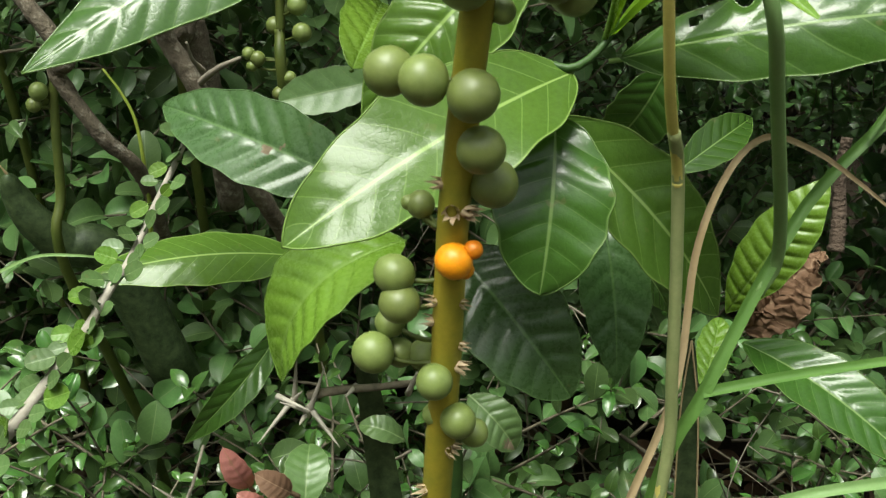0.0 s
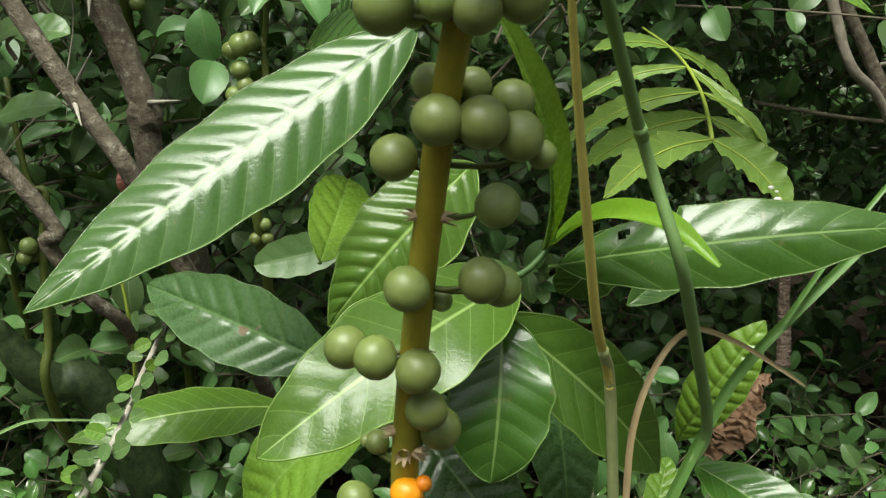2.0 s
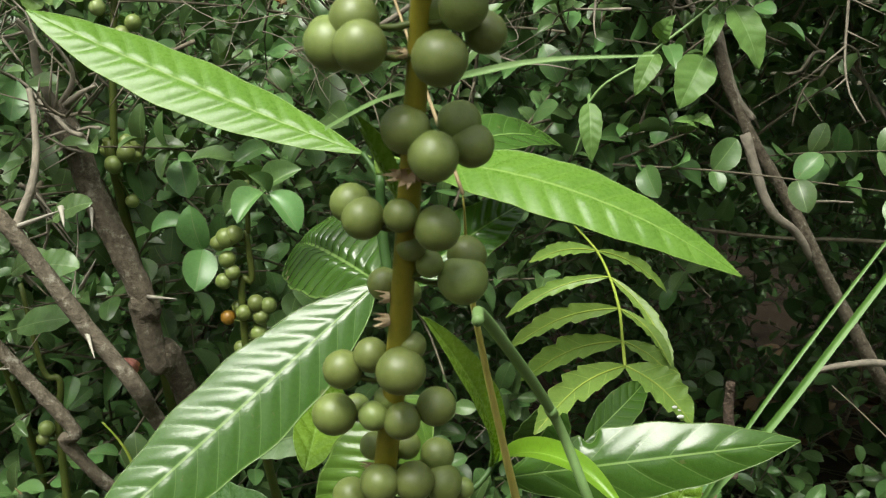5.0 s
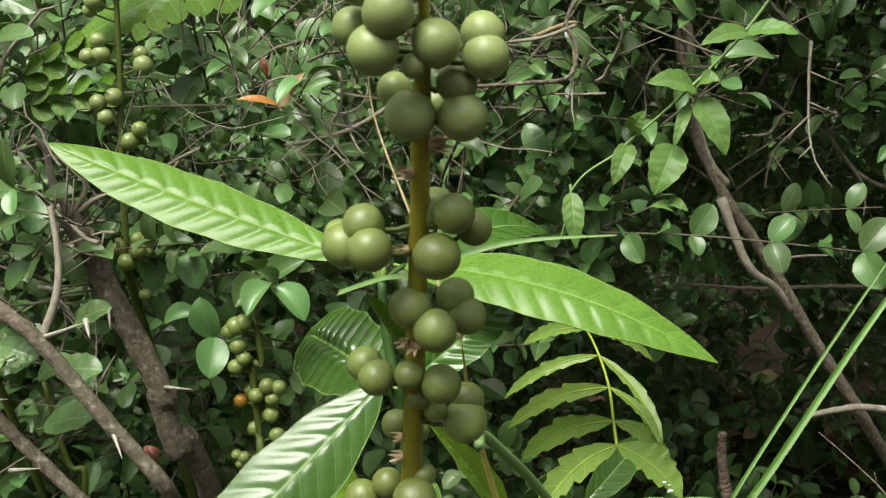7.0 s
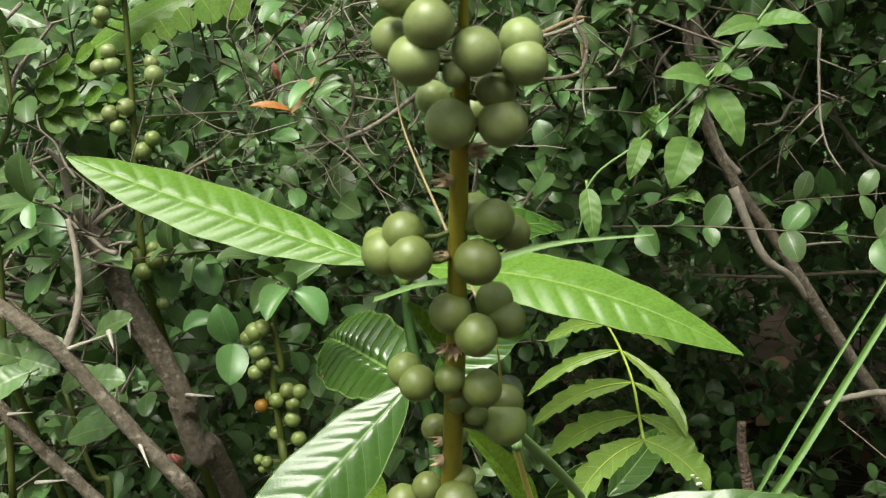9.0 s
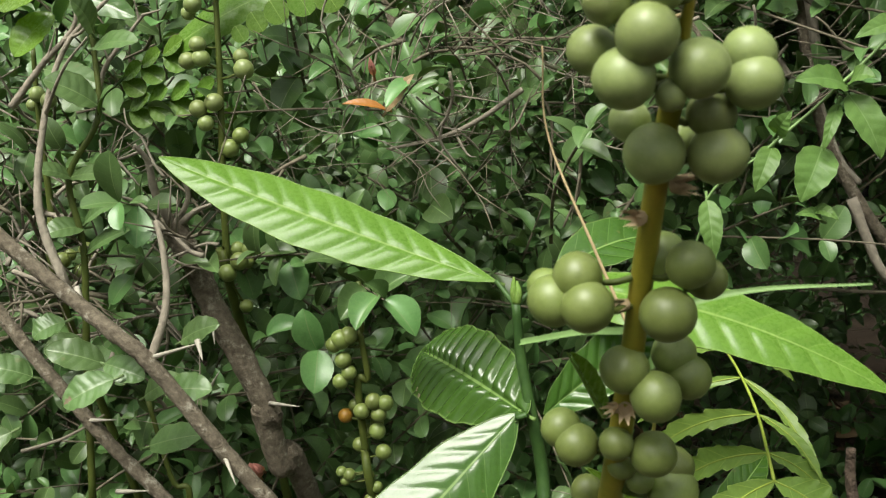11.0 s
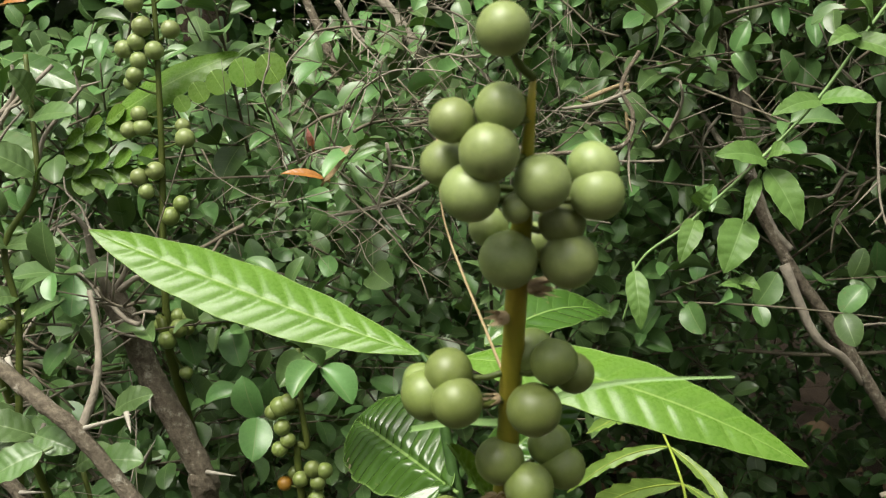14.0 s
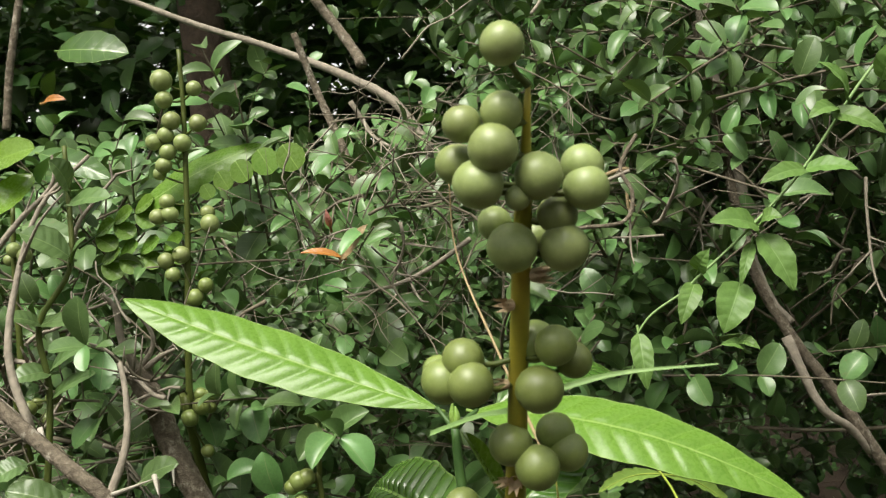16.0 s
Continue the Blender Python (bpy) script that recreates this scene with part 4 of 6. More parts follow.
branch('thorny_branch', 'stout brown branch with a broken gnarled top and short thorns', [(-0.1791, 0.4050, 0.5166), (-0.1685, 0.4000, 0.4998), (-0.1610, 0.4000, 0.4760), (-0.1493, 0.4000, 0.4501), (-0.1365, 0.4000, 0.4180), (-0.1402, 0.4000, 0.4221), (-0.1343, 0.4050, 0.3886), (-0.1317, 0.4100, 0.3948), (-0.1255, 0.4300, 0.3541), (-0.1234, 0.4600, 0.3017)], 0.0071, 0.0074, M_BARK,
       [((-0.1606, 0.3950, 0.4717), (0.0034, -0.0100, -0.0100), 0.0146), ((-0.1344, 0.3950, 0.4271), (0.0176, -0.0150, 0.0033), 0.0234), ((-0.1676, 0.3950, 0.4320), (0.0116, -0.0100, 0.0160), 0.0222)],
       'thorny branches', 5,
       [([(-0.1791, 0.4050, 0.5166), (-0.1843, 0.4000, 0.5344), (-0.1846, 0.3950, 0.5508), (-0.1884, 0.3900, 0.5592)], 0.0028, 0.0009), ([(-0.1805, 0.4050, 0.5144), (-0.1680, 0.4000, 0.5338), (-0.1757, 0.3900, 0.5536)], 0.0018, 0.0006), ([(-0.1793, 0.4050, 0.5150), (-0.1661, 0.4000, 0.5244), (-0.1542, 0.3900, 0.5294)], 0.0022, 0.0008), ([(-0.1824, 0.4050, 0.5173), (-0.1913, 0.3900, 0.5319), (-0.1997, 0.3800, 0.5374)], 0.0016, 0.0005), ([(-0.1017, 0.3300, 0.3769), (-0.0919, 0.3200, 0.3841), (-0.0816, 0.3100, 0.3893)], 0.0014, 0.0007), ([(-0.0973, 0.3220, 0.3829), (-0.0990, 0.3150, 0.3871), (-0.0994, 0.3100, 0.3929)], 0.0010, 0.0004)])
branch('thorny_branch', 'brown woody branch slanting down beside the hedge', [(-0.2610, 0.3600, 0.5067), (-0.2297, 0.3500, 0.4688), (-0.2098, 0.3450, 0.4456), (-0.1899, 0.3400, 0.4240), (-0.1699, 0.3350, 0.4051), (-0.1509, 0.3350, 0.3817), (-0.1555, 0.3370, 0.3754), (-0.1425, 0.3450, 0.3527), (-0.1326, 0.3600, 0.3350), (-0.1352, 0.4000, 0.2910)], 0.0036, 0.0033, M_BARK,
       [((-0.2045, 0.3430, 0.4398), (0.0188, -0.0130, 0.0047), 0.0233), ((-0.1923, 0.3400, 0.4067), (0.0176, -0.0100, 0.0046), 0.0207)],
       'thorny branches', 7,
       [([(-0.2469, 0.3600, 0.4189), (-0.2220, 0.3550, 0.4274), (-0.2001, 0.3500, 0.4397)], 0.0010, 0.0005)])
branch('forked_branch', 'grey-brown double branch leaning through dark foliage', [(0.1532, 0.5530, 0.7084), (0.1614, 0.5260, 0.6068), (0.1637, 0.4980, 0.5516), (0.1797, 0.4840, 0.5081), (0.2052, 0.4840, 0.4697), (0.2349, 0.4840, 0.4200), (0.2679, 0.4890, 0.3687), (0.3085, 0.5160, 0.3135)], 0.0032, 0.0046, M_BARK,
       [],
       'branches behind', 9,
       [([(0.1764, 0.4790, 0.5065), (0.1918, 0.4750, 0.4669), (0.2103, 0.4790, 0.4511), (0.2226, 0.4840, 0.4351)], 0.0030, 0.0022), ([(0.1613, 0.5070, 0.5754), (0.1712, 0.4890, 0.5313), (0.1821, 0.4840, 0.5141)], 0.0022, 0.0018), ([(0.1620, 0.4980, 0.5551), (0.1441, 0.5070, 0.5832), (0.1349, 0.5260, 0.6084)], 0.0022, 0.0012), ([(0.2086, 0.4840, 0.4643), (0.2244, 0.4890, 0.4676), (0.2490, 0.4980, 0.4663)], 0.0012, 0.0006)])
branch('twig', 'thin dark brown dead twig lying level in the hedge', [(0.1727, 0.5600, 0.4378), (0.2278, 0.5600, 0.4327), (0.2833, 0.5700, 0.4303), (0.3652, 0.5800, 0.4247)], 0.0013, 0.0016, M_TWIG,
       [],
       'bare twigs', 1,
       [])
branch('twig', 'pale crooked bare twig in the hedge', [(0.2049, 0.5300, 0.5393), (0.2213, 0.5300, 0.5408), (0.2330, 0.5300, 0.5530), (0.2620, 0.5400, 0.5390), (0.2847, 0.5400, 0.5118), (0.3240, 0.5500, 0.4934)], 0.0011, 0.0016, M_PALEBARK,
       [],
       'bare twigs', 2,
       [([(0.2330, 0.5300, 0.5530), (0.2107, 0.5200, 0.5657), (0.1888, 0.5300, 0.5652)], 0.0009, 0.0005), ([(0.2771, 0.5400, 0.5197), (0.2864, 0.5350, 0.5029), (0.2844, 0.5300, 0.4850)], 0.0009, 0.0005)])
branch('twig', 'short grey-brown broken stump', [(0.1824, 0.4700, 0.3037), (0.1827, 0.4750, 0.3202), (0.1808, 0.4800, 0.3407), (0.1806, 0.4800, 0.3600)], 0.0046, 0.0030, M_TRUNK,
       [],
       'bare twigs', 3,
       [])
branch('twig', 'grey curved branch low in the hedge', [(0.2280, 0.4700, 0.3725), (0.2453, 0.4700, 0.3760), (0.2685, 0.4750, 0.3752), (0.3137, 0.4800, 0.3650)], 0.0018, 0.0028, M_PALEBARK,
       [],
       'bare twigs', 4,
       [])
branch('twig', 'pale forked twig above the leaf', [(-0.0752, 0.4600, 0.5466), (-0.0483, 0.4500, 0.5518), (-0.0271, 0.4450, 0.5600), (-0.0028, 0.4400, 0.5753)], 0.0010, 0.0017, M_PALEBARK,
       [],
       'bare twigs', 5,
       [([(-0.0388, 0.4500, 0.5543), (-0.0326, 0.4400, 0.5438), (-0.0274, 0.4300, 0.5426)], 0.0008, 0.0003), ([(-0.0483, 0.4500, 0.5518), (-0.0568, 0.4500, 0.5616), (-0.0751, 0.4500, 0.5658)], 0.0008, 0.0003)])
branch('twig', 'brown bent twig behind the berries', [(0.0270, 0.4200, 0.5759), (0.0564, 0.4200, 0.5771), (0.0791, 0.4250, 0.5793), (0.0849, 0.4300, 0.5936), (0.0802, 0.4350, 0.6086), (0.0905, 0.4400, 0.6259)], 0.0012, 0.0013, M_BARK,
       [],
       'bare twigs', 6,
       [([(0.0830, 0.4300, 0.5849), (0.0815, 0.4250, 0.5645), (0.0820, 0.4200, 0.5558)], 0.0008, 0.0003), ([(0.0494, 0.4300, 0.5985), (0.0673, 0.4300, 0.6004), (0.0846, 0.4350, 0.6061)], 0.0009, 0.0012)])
branch('twig', 'long pale thin branch arching through the trees', [(-0.2945, 0.7140, 0.8024), (-0.2206, 0.7030, 0.7681), (-0.1589, 0.6960, 0.7434), (-0.1018, 0.6780, 0.7151), (-0.0607, 0.6600, 0.6891), (-0.0399, 0.6530, 0.6603), (-0.0258, 0.6460, 0.6368)], 0.0026, 0.0050, M_PALEBARK,
       [],
       'bare twigs', 7,
       [])
branch('twig', 'brown thin branch among the trees', [(-0.1336, 0.7320, 0.8000), (-0.1112, 0.7320, 0.7691), (-0.0913, 0.7140, 0.7374), (-0.0852, 0.6960, 0.7241)], 0.0046, 0.0053, M_BARK,
       [],
       'bare twigs', 8,
       [])
branch('twig', 'grey-brown stem in the tangle', [(-0.1295, 0.6420, 0.7410), (-0.1150, 0.6420, 0.6967), (-0.0950, 0.6310, 0.6467), (-0.0838, 0.6240, 0.6073)], 0.0030, 0.0040, M_BARK,
       [],
       'bare twigs', 9,
       [([(-0.0873, 0.6240, 0.6834), (-0.0721, 0.6240, 0.6571), (-0.0594, 0.6170, 0.6471)], 0.0020, 0.0013)])
branch('twig', 'pale knobbly twig high in the hedge', [(0.0731, 0.6060, 0.7204), (0.1122, 0.5990, 0.7148), (0.1487, 0.5880, 0.6979), (0.1818, 0.5810, 0.6933), (0.2129, 0.5810, 0.6988), (0.2263, 0.5810, 0.7289)], 0.0018, 0.0022, M_PALEBARK,
       [],
       'bare twigs', 10,
       [([(0.1410, 0.5880, 0.6996), (0.1633, 0.5810, 0.7063), (0.1851, 0.5770, 0.7019)], 0.0012, 0.0007)])
branch('twig', 'pale stem standing among the trees', [(0.8733, 2.1000, 1.1403), (0.8954, 2.1000, 0.9851), (0.9112, 2.1000, 0.8303), (0.9115, 2.1000, 0.5226), (0.8767, 2.1000, -0.0925)], 0.0200, 0.0240, M_PALEBARK,
       [],
       'bare twigs', 11,
       [])
branch('twig', 'pale brown stem rising behind the forked branch', [(0.1588, 0.5590, 0.7169), (0.1605, 0.5520, 0.6815), (0.1666, 0.5380, 0.6311), (0.1727, 0.5230, 0.5649)], 0.0043, 0.0043, M_PALEBARK,
       [],
       'bare twigs', 12,
       [])
star = thing("thorn_twig", "dead twig with a star of long white thorns", "twig")
tube('twig', [(-0.0424, 0.2430, 0.3039), (-0.0337, 0.2430, 0.3066), (-0.0212, 0.2450, 0.3081), (-0.0088, 0.2500, 0.3093)], (0.0014, 0.0010), M_TWIG, star, 7, 16, 0.12, 4)
thorn(star, (-0.0471, 0.2430, 0.3013), (-0.0080, -0.0050, -0.0114), 0.0148, 0.0010)
thorn(star, (-0.0461, 0.2430, 0.3035), (0.0008, -0.0050, 0.0145), 0.0154, 0.0010)
thorn(star, (-0.0417, 0.2430, 0.2991), (0.0045, -0.0050, 0.0165), 0.0178, 0.0010)
thorn(star, (-0.0411, 0.2430, 0.2995), (0.0093, -0.0050, -0.0081), 0.0133, 0.0010)
thorn(star, (-0.0429, 0.2430, 0.2977), (-0.0006, -0.0050, -0.0006), 0.0051, 0.0010)
thorn(star, (-0.0496, 0.2430, 0.3022), (0.0091, -0.0050, -0.0006), 0.0104, 0.0010)
thorn(star, (-0.0471, 0.2430, 0.3013), (0.0040, -0.0050, 0.0062), 0.0089, 0.0010)
thorn(star, (-0.0417, 0.2430, 0.2991), (-0.0076, -0.0050, 0.0043), 0.0101, 0.0010)
thorn(star, (-0.0139, 0.2430, 0.3087), (0.0022, -0.0050, 0.0084), 0.0100, 0.0010)
thorn(star, (-0.0297, 0.2430, 0.3074), (-0.0013, -0.0050, -0.0003), 0.0052, 0.0010)
ROUND_TWIG = [(-0.1360, 0.2300, 0.2647), (-0.1297, 0.2350, 0.2805), (-0.1227, 0.2400, 0.2912), (-0.1152, 0.2460, 0.3038), (-0.1101, 0.2520, 0.3122), (-0.1050, 0.2578, 0.3240), (-0.1039, 0.2720, 0.3297), (-0.1020, 0.2866, 0.3424), (-0.0957, 0.2946, 0.3604), (-0.0922, 0.2966, 0.3731)]
rear_spike([(-0.1618, 0.4300, 0.4868), (-0.1615, 0.4300, 0.4882), (-0.1623, 0.4300, 0.4941), (-0.1611, 0.4300, 0.4950), (-0.1593, 0.4300, 0.5383), (-0.1564, 0.4300, 0.5801), (-0.1550, 0.4300, 0.6136), (-0.1538, 0.4300, 0.6534), (-0.1543, 0.4300, 0.6879)], [(-0.1637, 0.4260, 0.6710, 0.0061), (-0.1462, 0.4260, 0.6655, 0.0043), (-0.1629, 0.4260, 0.6606, 0.0049), (-0.1597, 0.4260, 0.6490, 0.0052), (-0.1453, 0.4260, 0.6468, 0.0049), (-0.1697, 0.4260, 0.6381, 0.0046), (-0.1633, 0.4260, 0.6414, 0.0046), (-0.1543, 0.4260, 0.6368, 0.0049), (-0.1626, 0.4260, 0.6322, 0.0046), (-0.1653, 0.4260, 0.6253, 0.0046), (-0.1701, 0.4330, 0.6216, 0.0037), (-0.1647, 0.4260, 0.6057, 0.0043), (-0.1705, 0.4260, 0.5979, 0.0046), (-0.1636, 0.4260, 0.5989, 0.0046), (-0.1450, 0.4330, 0.5988, 0.0040), (-0.1422, 0.4260, 0.5923, 0.0052), (-0.1590, 0.4260, 0.5766, 0.0049), (-0.1675, 0.4260, 0.5738, 0.0046), (-0.1643, 0.4260, 0.5663, 0.0043), (-0.1468, 0.4260, 0.5594, 0.0043), (-0.1528, 0.4260, 0.5530, 0.0049), (-0.1557, 0.4330, 0.4997, 0.0040), (-0.1501, 0.4330, 0.4988, 0.0037), (-0.1534, 0.4260, 0.4943, 0.0049), (-0.1600, 0.4260, 0.4883, 0.0049), (-0.1509, 0.4330, 0.4926, 0.0037), (-0.1537, 0.4330, 0.4686, 0.0037), (-0.1654, 0.4330, 0.4950, 0.0040)], [])
rear_spike([(-0.0892, 0.4180, 0.3614), (-0.0928, 0.4180, 0.3906), (-0.0926, 0.4180, 0.3946), (-0.0941, 0.4180, 0.4301), (-0.0886, 0.4180, 0.4313), (-0.0911, 0.4180, 0.4547), (-0.0902, 0.4180, 0.4582), (-0.0902, 0.4180, 0.4830)], [(-0.1007, 0.4140, 0.4537, 0.0054), (-0.0966, 0.4140, 0.4556, 0.0048), (-0.1046, 0.4140, 0.4509, 0.0042), (-0.1003, 0.4140, 0.4428, 0.0045), (-0.0977, 0.4140, 0.4360, 0.0042), (-0.1024, 0.4140, 0.4313, 0.0042), (-0.0967, 0.4210, 0.4159, 0.0037), (-0.0859, 0.4140, 0.4200, 0.0046), (-0.0796, 0.4140, 0.4190, 0.0043), (-0.0835, 0.4140, 0.4129, 0.0043), (-0.1022, 0.4210, 0.4101, 0.0040), (-0.0924, 0.4140, 0.4148, 0.0043), (-0.0912, 0.4210, 0.4015, 0.0037), (-0.0858, 0.4210, 0.4060, 0.0037), (-0.0957, 0.4210, 0.3937, 0.0040), (-0.0823, 0.4140, 0.3922, 0.0043), (-0.1055, 0.4150, 0.3812, 0.0030), (-0.1015, 0.4150, 0.3794, 0.0035), (-0.1039, 0.4150, 0.3760, 0.0027), (-0.0872, 0.4150, 0.3723, 0.0032), (-0.0915, 0.4150, 0.3650, 0.0032), (-0.0857, 0.4150, 0.3658, 0.0030), (-0.0850, 0.4150, 0.4034, 0.0044), (-0.0905, 0.4150, 0.3789, 0.0027)], [10])
rear_spike([(-0.1787, 0.3900, 0.2844), (-0.1795, 0.3900, 0.3176), (-0.1814, 0.3900, 0.3600), (-0.1794, 0.3900, 0.3846), (-0.1873, 0.3900, 0.3897), (-0.1957, 0.3900, 0.4338)], [(-0.1860, 0.3860, 0.3608, 0.0040), (-0.1881, 0.3860, 0.3550, 0.0033), (-0.1870, 0.3930, 0.3556, 0.0024)], [])
rear_spike([(-0.2530, 0.4300, 0.4766), (-0.2527, 0.4300, 0.5269), (-0.2531, 0.4300, 0.5698), (-0.2516, 0.4300, 0.6085)], [(-0.2505, 0.4260, 0.5851, 0.0042), (-0.2449, 0.4260, 0.5816, 0.0042), (-0.2569, 0.4330, 0.5797, 0.0034), (-0.2483, 0.4260, 0.4982, 0.0046), (-0.2471, 0.4330, 0.4998, 0.0035), (-0.2343, 0.4260, 0.5037, 0.0040), (-0.2364, 0.4330, 0.4959, 0.0038), (-0.2421, 0.4330, 0.4907, 0.0038), (-0.2540, 0.4330, 0.4925, 0.0035)], [])
SUCCULENT = [(-0.1450, 0.4450, 0.2100), (-0.1704, 0.4200, 0.2803), (-0.1862, 0.4100, 0.2872), (-0.1968, 0.4000, 0.3008), (-0.2028, 0.3950, 0.3143), (-0.2031, 0.3900, 0.3234)]
SWORD = [(-0.0155, 0.2700, 0.2335), (-0.0211, 0.2680, 0.2653), (-0.0268, 0.2620, 0.2969), (-0.0301, 0.2580, 0.3183)]
SWORD_PALE = [(0.0808, 0.2850, 0.2349), (0.0770, 0.2830, 0.2660), (0.0730, 0.2800, 0.2956), (0.0697, 0.2780, 0.3192)]
VINE = [(0.2066, 0.3500, 0.6652), (0.1768, 0.3480, 0.6356), (0.1464, 0.3460, 0.5961), (0.1169, 0.3440, 0.5679), (0.0969, 0.3430, 0.5515), (0.0904, 0.3438, 0.5453), (0.0751, 0.3440, 0.5355), (0.0671, 0.3450, 0.5233), (0.0685, 0.3470, 0.5186), (0.0651, 0.3500, 0.5053)]
VINE_LEAVES = [
    ((0.1470, 0.3440, 0.5959), (0.1243, 0.3350, 0.5906), 0.0085),
    ((0.1470, 0.3440, 0.5959), (0.1666, 0.3350, 0.5939), 0.0085),
    ((0.1595, 0.3440, 0.6199), (0.1790, 0.3350, 0.6088), 0.0099),
    ((0.1621, 0.3440, 0.6222), (0.1464, 0.3350, 0.6172), 0.0075),
    ((0.1246, 0.3440, 0.5724), (0.1016, 0.3350, 0.5757), 0.0112),
    ((0.1259, 0.3440, 0.5736), (0.1330, 0.3350, 0.5754), 0.0085),
    ((0.1256, 0.3440, 0.5686), (0.1359, 0.3350, 0.5434), 0.0125),
    ((0.1157, 0.3440, 0.5480), (0.1046, 0.3350, 0.5270), 0.0145),
    ((0.1217, 0.3440, 0.5651), (0.1132, 0.3350, 0.5473), 0.0050),
    ((0.0959, 0.3440, 0.5492), (0.0867, 0.3350, 0.5318), 0.0085),
    ((0.0975, 0.3440, 0.5541), (0.1009, 0.3350, 0.5640), 0.0075),
    ((0.0697, 0.3440, 0.5282), (0.0704, 0.3350, 0.5045), 0.0085),
    ((0.1116, 0.3440, 0.5219), (0.1199, 0.3350, 0.5192), 0.0055),
    ((0.1163, 0.3440, 0.5179), (0.1031, 0.3350, 0.5222), 0.0055),
    ((0.1823, 0.3440, 0.6332), (0.1892, 0.3350, 0.6506), 0.0099),
    ((0.1673, 0.3440, 0.6268), (0.1527, 0.3350, 0.6411), 0.0074),
]
REAR_LEAF = ((-0.1859, 0.4460, 0.6044), (-0.1164, 0.4480, 0.6356))
SCALLOPS = [(-0.1445, 0.4330, 0.6102, 0.0047), (-0.1351, 0.4330, 0.6156, 0.0059), (-0.1246, 0.4330, 0.6200, 0.0068), (-0.1112, 0.4330, 0.6243, 0.0080), (-0.0971, 0.4330, 0.6256, 0.0083)]
SMALL_PINNATE = [(-0.2228, 0.4450, 0.5839), (-0.1993, 0.4450, 0.5977), (-0.1712, 0.4500, 0.6094)]
SMALL_PINNATE_LOW = [(-0.2205, 0.4450, 0.5711), (-0.1974, 0.4450, 0.5775), (-0.1699, 0.4500, 0.5805)]
lone_leaf((-0.0689, 0.4020, 0.5688), (-0.0542, 0.3980, 0.5857), (0.0000, -0.8500, 0.5000), 0.0074, M_PALE, 'pale tan leaf at a twig tip')
lone_leaf((-0.0688, 0.4020, 0.5699), (-0.0890, 0.3980, 0.5735), (0.0000, -0.6000, 0.8000), 0.0057, M_RUST, 'rusty orange leaf at a twig tip')
lone_leaf((-0.0735, 0.4020, 0.5857), (-0.0747, 0.3980, 0.5945), (0.0000, -0.8500, 0.5000), 0.0034, M_RED, 'tiny reddish shoot tip')
lone_leaf((-0.0539, 0.2250, 0.2839), (-0.0601, 0.2200, 0.2975), (0.0000, -0.8500, 0.5000), 0.0070, M_RED, 'pinkish red young leaf near the earth', kind='oval')
lone_leaf((-0.0426, 0.2250, 0.2835), (-0.0518, 0.2220, 0.2899), (0.0000, -0.8500, 0.5000), 0.0070, M_DRYLEAF, 'brown curled young leaf near the earth', kind='oval')
lone_leaf((-0.0493, 0.2250, 0.2770), (-0.0565, 0.2220, 0.2836), (0.0000, -0.8500, 0.5000), 0.0061, M_RED, 'small red leaf near the earth', kind='oval')
lone_leaf((-0.1450, 0.4000, 0.3856), (-0.1484, 0.3950, 0.3955), (0.0000, -0.8500, 0.5000), 0.0072, M_RED, 'small red leaf in the hedge', kind='oval')
lone_leaf((-0.1432, 0.4000, 0.3892), (-0.1464, 0.3950, 0.3954), (0.0000, -0.8500, 0.5000), 0.0040, M_RED, 'small crimson leaf in the hedge', kind='oval')
lone_leaf((-0.2562, 0.4100, 0.6281), (-0.2230, 0.4000, 0.6362), (0.0000, -0.8500, 0.5000), 0.0200, M_FRESH, 'yellow-green broad leaf beside the thorny twigs', kind='oval')
lone_leaf((-0.2316, 0.4150, 0.6238), (-0.2492, 0.4050, 0.6037), (0.0000, -0.8500, 0.5000), 0.0180, M_FRESH, 'yellow-green drooping leaf beside the thorny twigs', kind='oval')
lone_leaf((-0.2258, 0.4200, 0.6626), (-0.2119, 0.4150, 0.6627), (0.0000, -0.8500, 0.5000), 0.0048, M_RUST, 'small yellow dying leaf in the hedge', kind='oval')
lone_leaf((-0.2331, 0.4600, 0.6990), (-0.1890, 0.4500, 0.6922), (0.0000, -0.8500, 0.5000), 0.0242, M_GLOSS, 'broad green leaf high in the hedge', kind='broad')
lone_leaf((-0.2394, 0.4400, 0.6381), (-0.1966, 0.4300, 0.6210), (0.0000, -0.8500, 0.5000), 0.0157, M_GLOSS, 'broad dark green leaf in the hedge', kind='oval')
lone_leaf((-0.2322, 0.4000, 0.5966), (-0.2025, 0.3950, 0.5874), (0.0000, -0.8500, 0.5000), 0.0134, M_HEDGE1, 'pale grey-green oval leaf by the thorny twig', kind='oval')
branch('twig', 'pale grey thorny twig rising to a broken tip', [(-0.2353, 0.3700, 0.5799), (-0.2183, 0.3720, 0.5994), (-0.2083, 0.3730, 0.6084), (-0.2022, 0.3730, 0.6167), (-0.2026, 0.3740, 0.6287)], 0.0019, 0.0008, M_PALEBARK,
       [],
       'bare twigs', 21,
       [([(-0.2083, 0.3730, 0.6084), (-0.1984, 0.3700, 0.6116), (-0.1951, 0.3700, 0.6182)], 0.0009, 0.0004), ([(-0.2168, 0.3720, 0.6006), (-0.2102, 0.3700, 0.6138)], 0.0007, 0.0002)])
